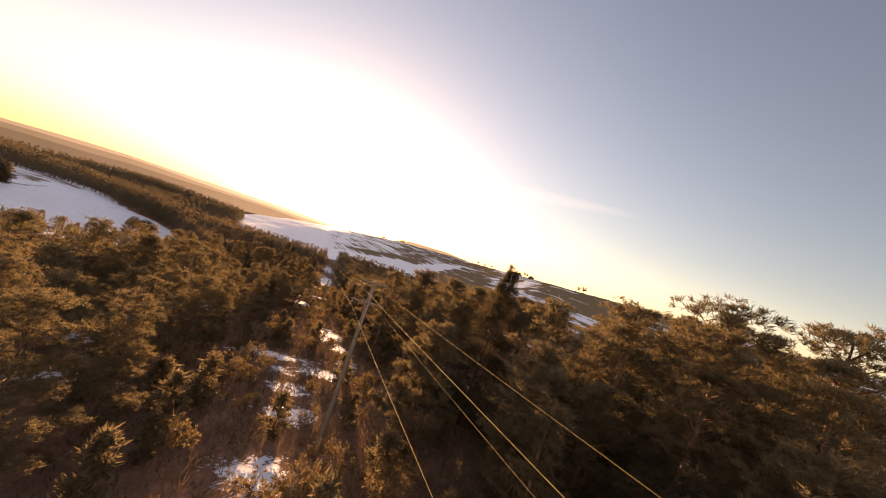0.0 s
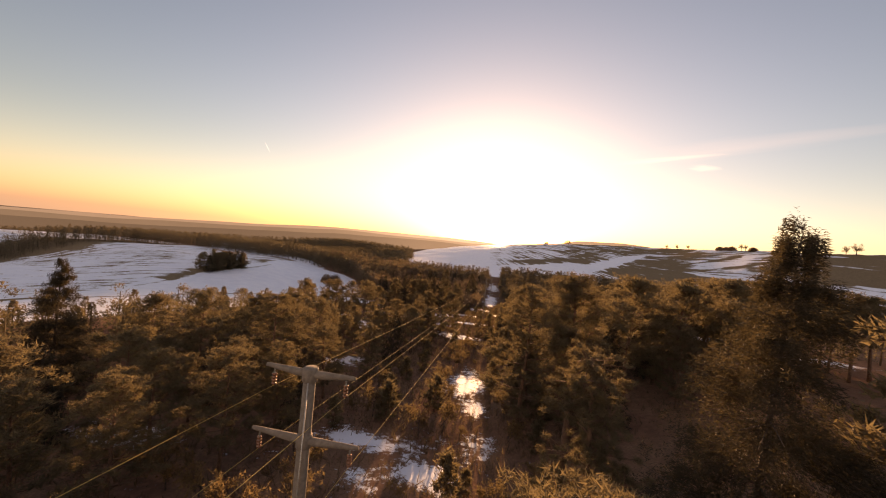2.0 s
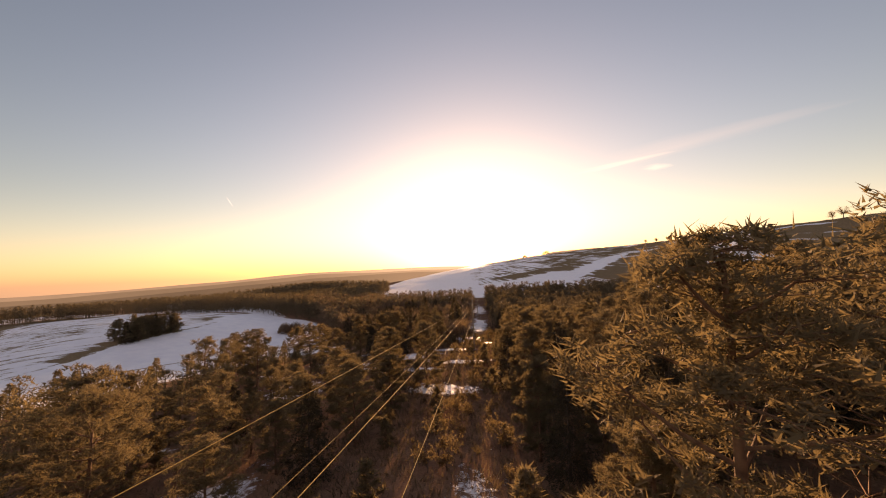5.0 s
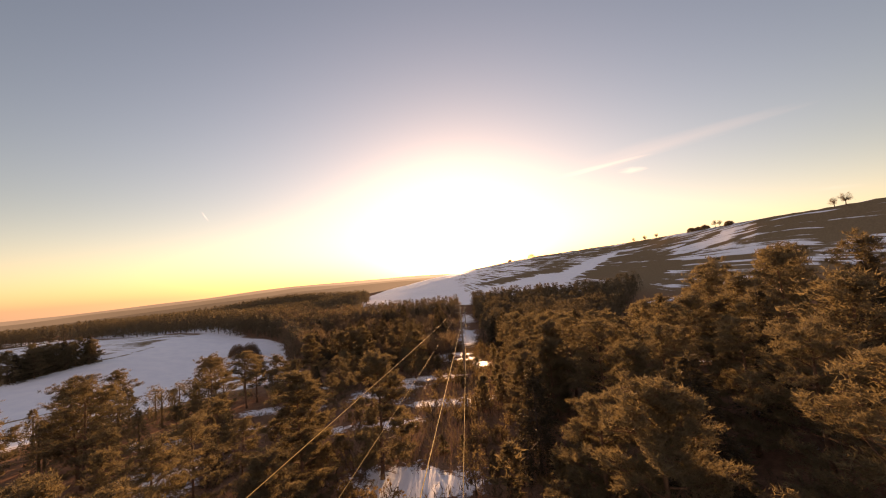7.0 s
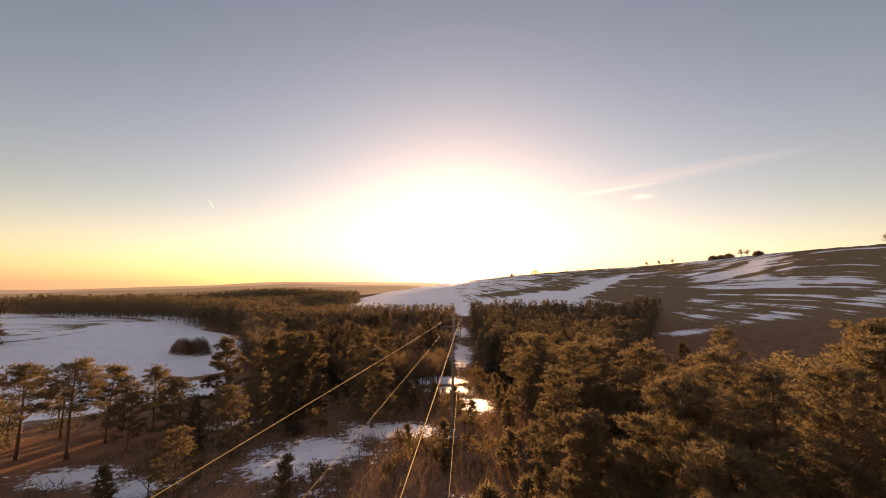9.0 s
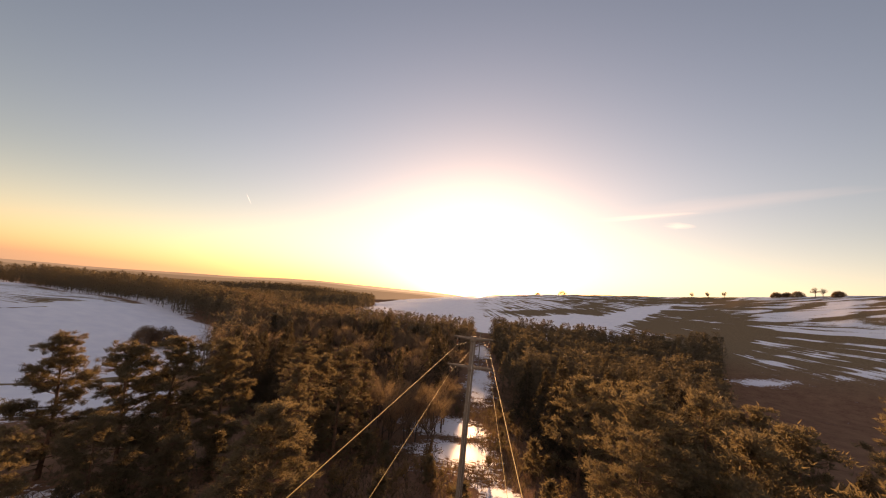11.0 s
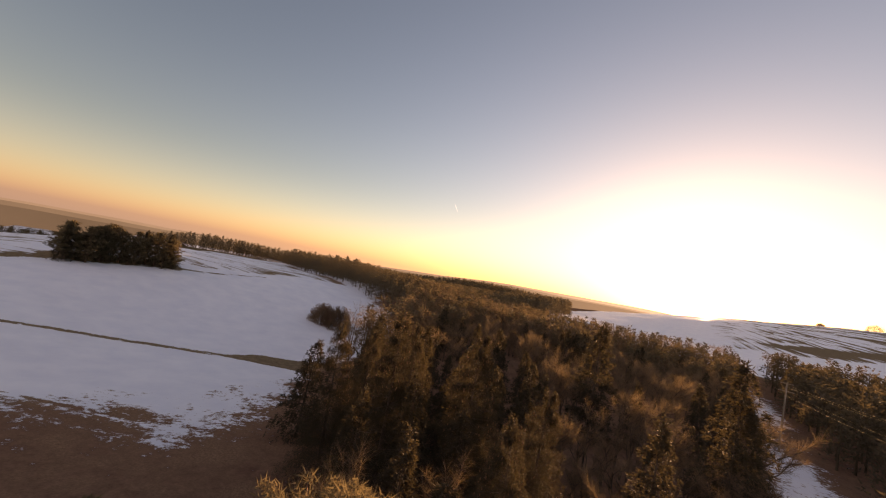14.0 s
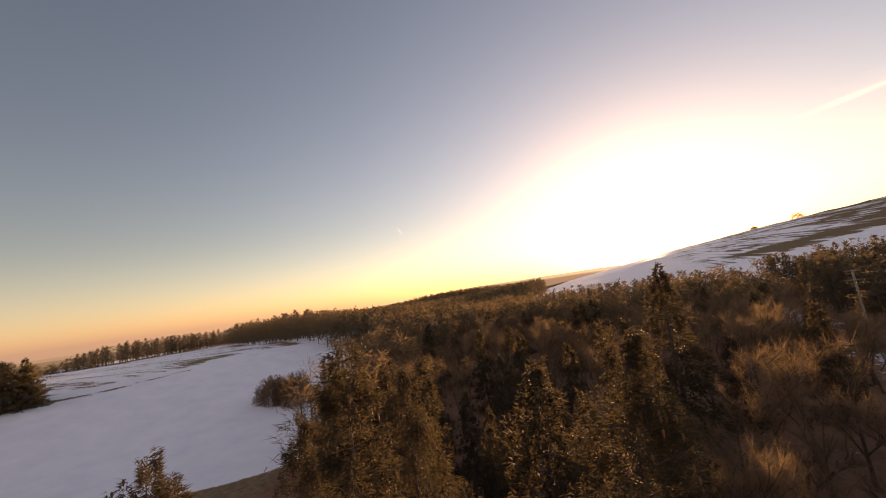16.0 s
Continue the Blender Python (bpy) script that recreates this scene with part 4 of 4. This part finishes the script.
def bush_meshes(seed, wide, tall):
    """A dense round thicket: stems that fan out from the ground and a close shell of twigs."""
    rng = np.random.default_rng(seed)
    wood, twigs = Shape(), Shape()
    for k in range(26):
        a, r = rng.uniform(0, math.tau), rng.uniform(0.1, 0.8)
        e = Vector((math.cos(a) * r * wide * 0.5, math.sin(a) * r * wide * 0.5, tall * rng.uniform(0.5, 0.85)))
        wood.tube([(0.15 * math.cos(a), 0.15 * math.sin(a), -0.2), e * 0.5 + Vector((0, 0, 0.2)), e], [0.05, 0.03, 0.012], 4, False)
    n = 8500
    w = rng.normal(0, 1, (n, 3))
    w[:, 2] = np.abs(w[:, 2])
    w /= np.linalg.norm(w, axis=1, keepdims=True)
    r = rng.uniform(0.35, 1.0, n)[:, None] ** 0.45 * (1 + 0.12 * np.sin(5 * np.arctan2(w[:, 1:2], w[:, 0:1]) + seed))
    b = w * r * (wide * 0.46, wide * 0.46, tall * 0.88)
    twigs.blades(b, w + rng.normal(0, 0.5, (n, 3)) + (0, 0, 0.25), rng.uniform(0.16, 0.42, n), 0.085, rng)
    return wood.mesh("stems", DARK_BARK), twigs.mesh("twig_crown", TWIGS)


for seed, x, y, wide, tall in ((81, -66.5, 133.1, 5.6, 4.3), (82, -63.6, 134.4, 6.0, 4.8)):
    stems, twig_crown = bush_meshes(seed, wide, tall)
    bush = tagged(new("bush"), "round leafless brown bush standing in the snow field", "bush", "bushes in the field")
    part("stems", stems, bush)
    part("twig_crown", twig_crown, bush)
    bush.matrix_basis = pose(x, y, height(x, y) - 0.55)

def hedge_tree_meshes(seed, tall):
    """A short trunk, forking limbs and a round crown of fine twigs."""
    rng = np.random.default_rng(seed)
    wood, twigs = Shape(), Shape()
    wood.tube([(0, 0, -0.3), (0.05, 0, tall * 0.25), (0, 0.04, tall * 0.5)], [0.035 * tall, 0.026 * tall, 0.016 * tall], 6)
    bases, ways = [], []
    for k in range(16):
        a, e = rng.uniform(0, math.tau), rng.uniform(-0.35, 1.4)
        d = np.array([math.cos(a) * math.cos(e), math.sin(a) * math.cos(e), math.sin(e)])
        p0 = np.array([0, 0, tall * rng.uniform(0.28, 0.5)])
        p1 = np.array([0, 0, tall * 0.58]) + d * tall * (0.36, 0.36, 0.38)
        wood.tube([p0, (p0 + p1) / 2 + (0, 0, 0.03 * tall), p1], [0.012 * tall, 0.008 * tall, 0.003 * tall], 4, False)
        m = 60
        f = rng.uniform(0.25, 1.0, m)[:, None]
        bases.append(p0 * (1 - f) + p1 * f + rng.normal(0, 0.05 * tall, (m, 3)))
        ways.append(rng.normal(0, 0.7, (m, 3)) + d + (0, 0, 0.3))
    twigs.blades(np.concatenate(bases), np.concatenate(ways), 0.11 * tall, 0.011 * tall, rng)
    return wood.mesh("trunk", DARK_BARK, True), twigs.mesh("twig_crown", TWIGS)


# bushes and bare trees along the far ridge
for th, r, tall, kind in ((11.6, 505, 7.0, "bush"), (8.0, 520, 4.0, "bush"), (36.4, 268, 3.2, "bush"), (37.3, 264, 2.8, "bush"), (38.2, 258, 3.4, "bush"), (39.6, 250, 4.6, "tree"), (40.2, 247, 4.2, "tree"), (41.4, 240, 3.0, "bush"), (28.0, 328, 4.5, "tree"), (29.8, 312, 5.0, "tree"), (31.5, 300, 4.5, "tree"), (52.6, 208, 4.6, "tree"), (53.6, 207, 6.0, "tree")):
    x, y = r * math.sin(radians(th)), 70 + r * math.cos(radians(th))
    if kind == "tree":
        trunk, twig_crown = hedge_tree_meshes(int(th * 10), tall)
        tree = tagged(new("hedgerow_tree"), "lone round-crowned leafless tree on the hill's crest", "tree", "trees on the ridge")
        part("trunk", trunk, tree)
        part("twig_crown", twig_crown, tree)
        tree.matrix_basis = pose(x, y, height(x, y) - 0.15)
    else:
        stems, twig_crown = bush_meshes(int(th * 10), tall * 1.8, tall)
        bush = tagged(new("bush"), "dark leafless bush on the crest of the hill", "bush", "bushes on the ridge")
        part("stems", stems, bush)
        part("twig_crown", twig_crown, bush)
        bush.matrix_basis = pose(x, y, height(x, y) - 0.1)

# ---- power line ----
POLE_H = 8.4


def insulator_mesh():
    sh = Shape()
    prof = []
    for k in range(4):
        z = -0.0 - 0.045 * k
        prof += [(z, 0.022), (z - 0.008, 0.038), (z - 0.03, 0.031), (z - 0.036, 0.018)]
    sh.tube([(0, 0, z) for z, r in prof], [r for z, r in prof], 10)
    return sh.mesh("insulator", PORCELAIN, True)


POLES = ((0, -74), (0.08, 0), (0, 79.1), (0, 155))
FOOT = {0: height(0, -74), 1: 0.0, 2: -5.9, 3: height(0, 155)}


def utility_pole():
    root = tagged(new("utility_pole"), "weathered grey power pole with two tapered crossarms", "utility pole", "poles of the power line")
    sh = Shape()
    sh.tube([(0, 0, -1.2), (0, 0, 0.0), (0, 0, 3), (0, 0, 6), (0, 0, POLE_H)], [0.125, 0.12, 0.108, 0.096, 0.085], 16)
    part("post", sh.mesh("post", CONCRETE, True), root)
    cable = Shape()
    cable.tube([(0.02, -0.128, 0.3), (0.02, -0.116, 3), (0.02, -0.104, 6), (0.03, -0.095, POLE_H - 0.15)], [0.011] * 4, 6)
    part("earthing_cable", cable.mesh("earthing_cable", STEEL, True), root, "thin cable running down the post")
    ins = insulator_mesh()
    for z, half, wire in ((POLE_H - 0.06, 0.68, 0.55), (POLE_H - 1.02, 0.82, 0.70)):
        sh = Shape()
        sh.tube([(-half, 0, z + 0.03), (-half * 0.94, 0, z + 0.03), (-0.2, 0, z), (0.2, 0, z), (half * 0.94, 0, z + 0.03), (half, 0, z + 0.03)], [0.026, 0.032, 0.058, 0.058, 0.032, 0.026], 10)
        arm = part("crossarm", sh.mesh("crossarm", CONCRETE, True), root)
        collar = Shape()
        collar.tube([(0, 0, z - 0.11), (0, 0, z - 0.09), (0, 0, z + 0.07), (0, 0, z + 0.09)], [0.095, 0.112, 0.112, 0.09], 14)
        part("collar", collar.mesh("collar", CONCRETE, True), arm)
        for s in (-1, 1):
            hook = Shape()
            hook.tube([(s * wire, 0, z + 0.05), (s * wire, 0, z - 0.09)], [0.012, 0.012], 6)
            part("hook", hook.mesh("hook", STEEL), arm)
            i = part("insulator", ins, arm, "ribbed brown porcelain insulator")
            i.location = (s * wire, 0, z - 0.08)
    return root


pole = utility_pole()
for k, (x, y) in enumerate(POLES):
    m = pose(x, y, FOOT[k])
    (pole if k == 0 else copy_thing(pole, m)).matrix_basis = m

for z, wire in ((POLE_H - 0.06 - 0.26, 0.55), (POLE_H - 1.02 - 0.26, 0.70)):
    for s in (-1, 1):
        pts = []
        for k, ((x0, y0), (x1, y1)) in enumerate(zip(POLES, POLES[1:])):
            z0, z1 = FOOT[k] + z, FOOT[k + 1] + z
            for t in np.linspace(0, 1, 40, endpoint=False):
                pts.append((x0 + (x1 - x0) * t + s * wire, y0 + (y1 - y0) * t, z0 + (z1 - z0) * t - 4 * 0.48 * t * (1 - t)))
        pts.append((s * wire, POLES[-1][1], FOOT[3] + z))
        sh = Shape()
        sh.tube(pts, [0.0031] * len(pts), 6)
        tagged(new("power_cable", sh.mesh("power_cable", CABLE, True)), "thin bare metal power cable strung between the poles", "power cable", "cables of the power line")


# ---- distance ----
def hills(name, dist, base, amp, seed, colour, glow, rise=0.0):
    v, f = [], []
    n = 160
    for k in range(n + 1):
        a = radians(-110 + 200 * k / n)
        h = dist * math.tan(radians(base + float(np.interp(math.degrees(a), (-110, -52, -38, -26, -8, 6, 30), (-0.55, -0.5, 0.1, 0.85, 1.0, 0.7, -0.6))) + rise * float(np.interp(math.degrees(a), (4, 11, 17, 23, 32), (0, 2.3, 3.0, 2.9, 0))))) + amp * (noise.noise((k * 0.07 + seed, seed, 0)) + 0.5 * noise.noise((k * 0.21, seed, 3)))
        x, y = dist * math.sin(a), dist * math.cos(a)
        v += [(x, y, -160), (x, y, h), (x * 1.12, y * 1.12, -160)]
    for k in range(n):
        f += [(3 * k, 3 * k + 3, 3 * k + 4, 3 * k + 1), (3 * k + 1, 3 * k + 4, 3 * k + 5, 3 * k + 2)]
    return tagged(new(name, mesh_from(name, v, f, material(name, far_mat(colour, glow)), True)), "distant hills at dusk, haze painted on as emission", "hills", kind="structure")


# emission rises from range to range in place of thickening haze
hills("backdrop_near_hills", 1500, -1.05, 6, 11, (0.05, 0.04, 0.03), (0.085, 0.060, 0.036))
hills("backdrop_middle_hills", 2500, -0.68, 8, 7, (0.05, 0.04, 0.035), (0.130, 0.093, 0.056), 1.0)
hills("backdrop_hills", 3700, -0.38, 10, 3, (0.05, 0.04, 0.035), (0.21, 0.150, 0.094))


def cloud_mat(strength, colour, soft):
    """Thin cloud, its sunlit brightness painted as emission, that thins out towards its rim."""
    def build(n, l, bsdf, out):
        tc = n.new("ShaderNodeTexCoord")
        mp = n.new("ShaderNodeMapping")
        mp.inputs["Location"].default_value = (-1, -1, 0)
        mp.inputs["Scale"].default_value = (2, 2, 1)
        l.new(tc.outputs["Generated"], mp.inputs[0])
        ln = n.new("ShaderNodeVectorMath")
        ln.operation = "LENGTH"
        l.new(mp.outputs[0], ln.inputs[0])
        t = n.new("ShaderNodeTexNoise")
        t.inputs["Scale"].default_value, t.inputs["Detail"].default_value = 3.0, 5.0
        l.new(tc.outputs["Generated"], t.inputs["Vector"])
        d = maths(n, l, "ADD", ln.outputs["Value"], maths(n, l, "MULTIPLY", maths(n, l, "SUBTRACT", t.outputs[0], 0.5), soft))
        a = ramp(n, l, d, ((0.1, (1, 1, 1)), (0.95, (0, 0, 0)))).outputs[0]
        em, tr, ms = n.new("ShaderNodeEmission"), n.new("ShaderNodeBsdfTransparent"), n.new("ShaderNodeMixShader")
        em.inputs[0].default_value, em.inputs[1].default_value = (*colour, 1), 1.0
        l.new(maths(n, l, "MULTIPLY", a, strength), ms.inputs[0])
        l.new(tr.outputs[0], ms.inputs[1])
        l.new(em.outputs[0], ms.inputs[2])
        l.new(ms.outputs[0], out.inputs[0])
    return build


def cloud(name, label, a0, e0, a1, e1, thick, mat):
    """A ribbon of cloud far off, between two directions in the sky."""
    far, eye = 4200, Vector((0, 50, 5))
    p = [eye + far * Vector((math.sin(radians(a)) * math.cos(radians(e)), math.cos(radians(a)) * math.cos(radians(e)), math.sin(radians(e)))) for a, e in ((a0, e0), (a1, e1))]
    along_x = (p[1] - p[0]).normalized()
    face = ((p[0] + p[1]) / 2 - eye).normalized()
    up = face.cross(along_x).normalized()
    half, w = (p[1] - p[0]).length / 2, far * math.tan(radians(thick)) / 2
    v, f = [], []
    for i in range(13):
        for j in range(5):
            v.append((half * (i / 6 - 1), w * (j / 2 - 1), 0))
    for i in range(12):
        for j in range(4):
            f.append((i * 5 + j, i * 5 + j + 1, i * 5 + j + 6, i * 5 + j + 5))
    ob = tagged(new(name, mesh_from(name, v, f, mat)), label, "cloud", kind="structure")
    m = Matrix((along_x, up, along_x.cross(up))).transposed().to_4x4()
    ob.matrix_basis = Matrix.Translation((p[0] + p[1]) / 2) @ m
    ob.visible_shadow = False
    return ob


WISP = material("thin_cloud", cloud_mat(0.2, (0.66, 0.56, 0.48), 0.9))
BRIGHT = material("bright_cloud", cloud_mat(0.7, (0.78, 0.66, 0.54), 0.7))
TRAIL = material("contrail", cloud_mat(1.0, (0.85, 0.75, 0.66), 0.1))
cloud("backdrop_cirrus", "long thin streak of cirrus cloud", 9.0, 13.0, 47.0, 15.6, 2.8, WISP)
cloud("backdrop_bright_cirrus", "bright inner end of the cirrus streak", 11.0, 13.0, 30.0, 14.5, 0.9, BRIGHT)
cloud("backdrop_cloudlet", "small bright wisp of cloud", 23.6, 12.9, 28.4, 12.6, 1.1, BRIGHT)
cloud("backdrop_low_cloud", "small bright wisp of cloud low in the sky", 42.5, 6.4, 48.0, 5.9, 0.5, WISP)
cloud("backdrop_contrail", "short white vapour trail of an aeroplane", -37.3, 11.5, -36.2, 9.7, 0.16, TRAIL)
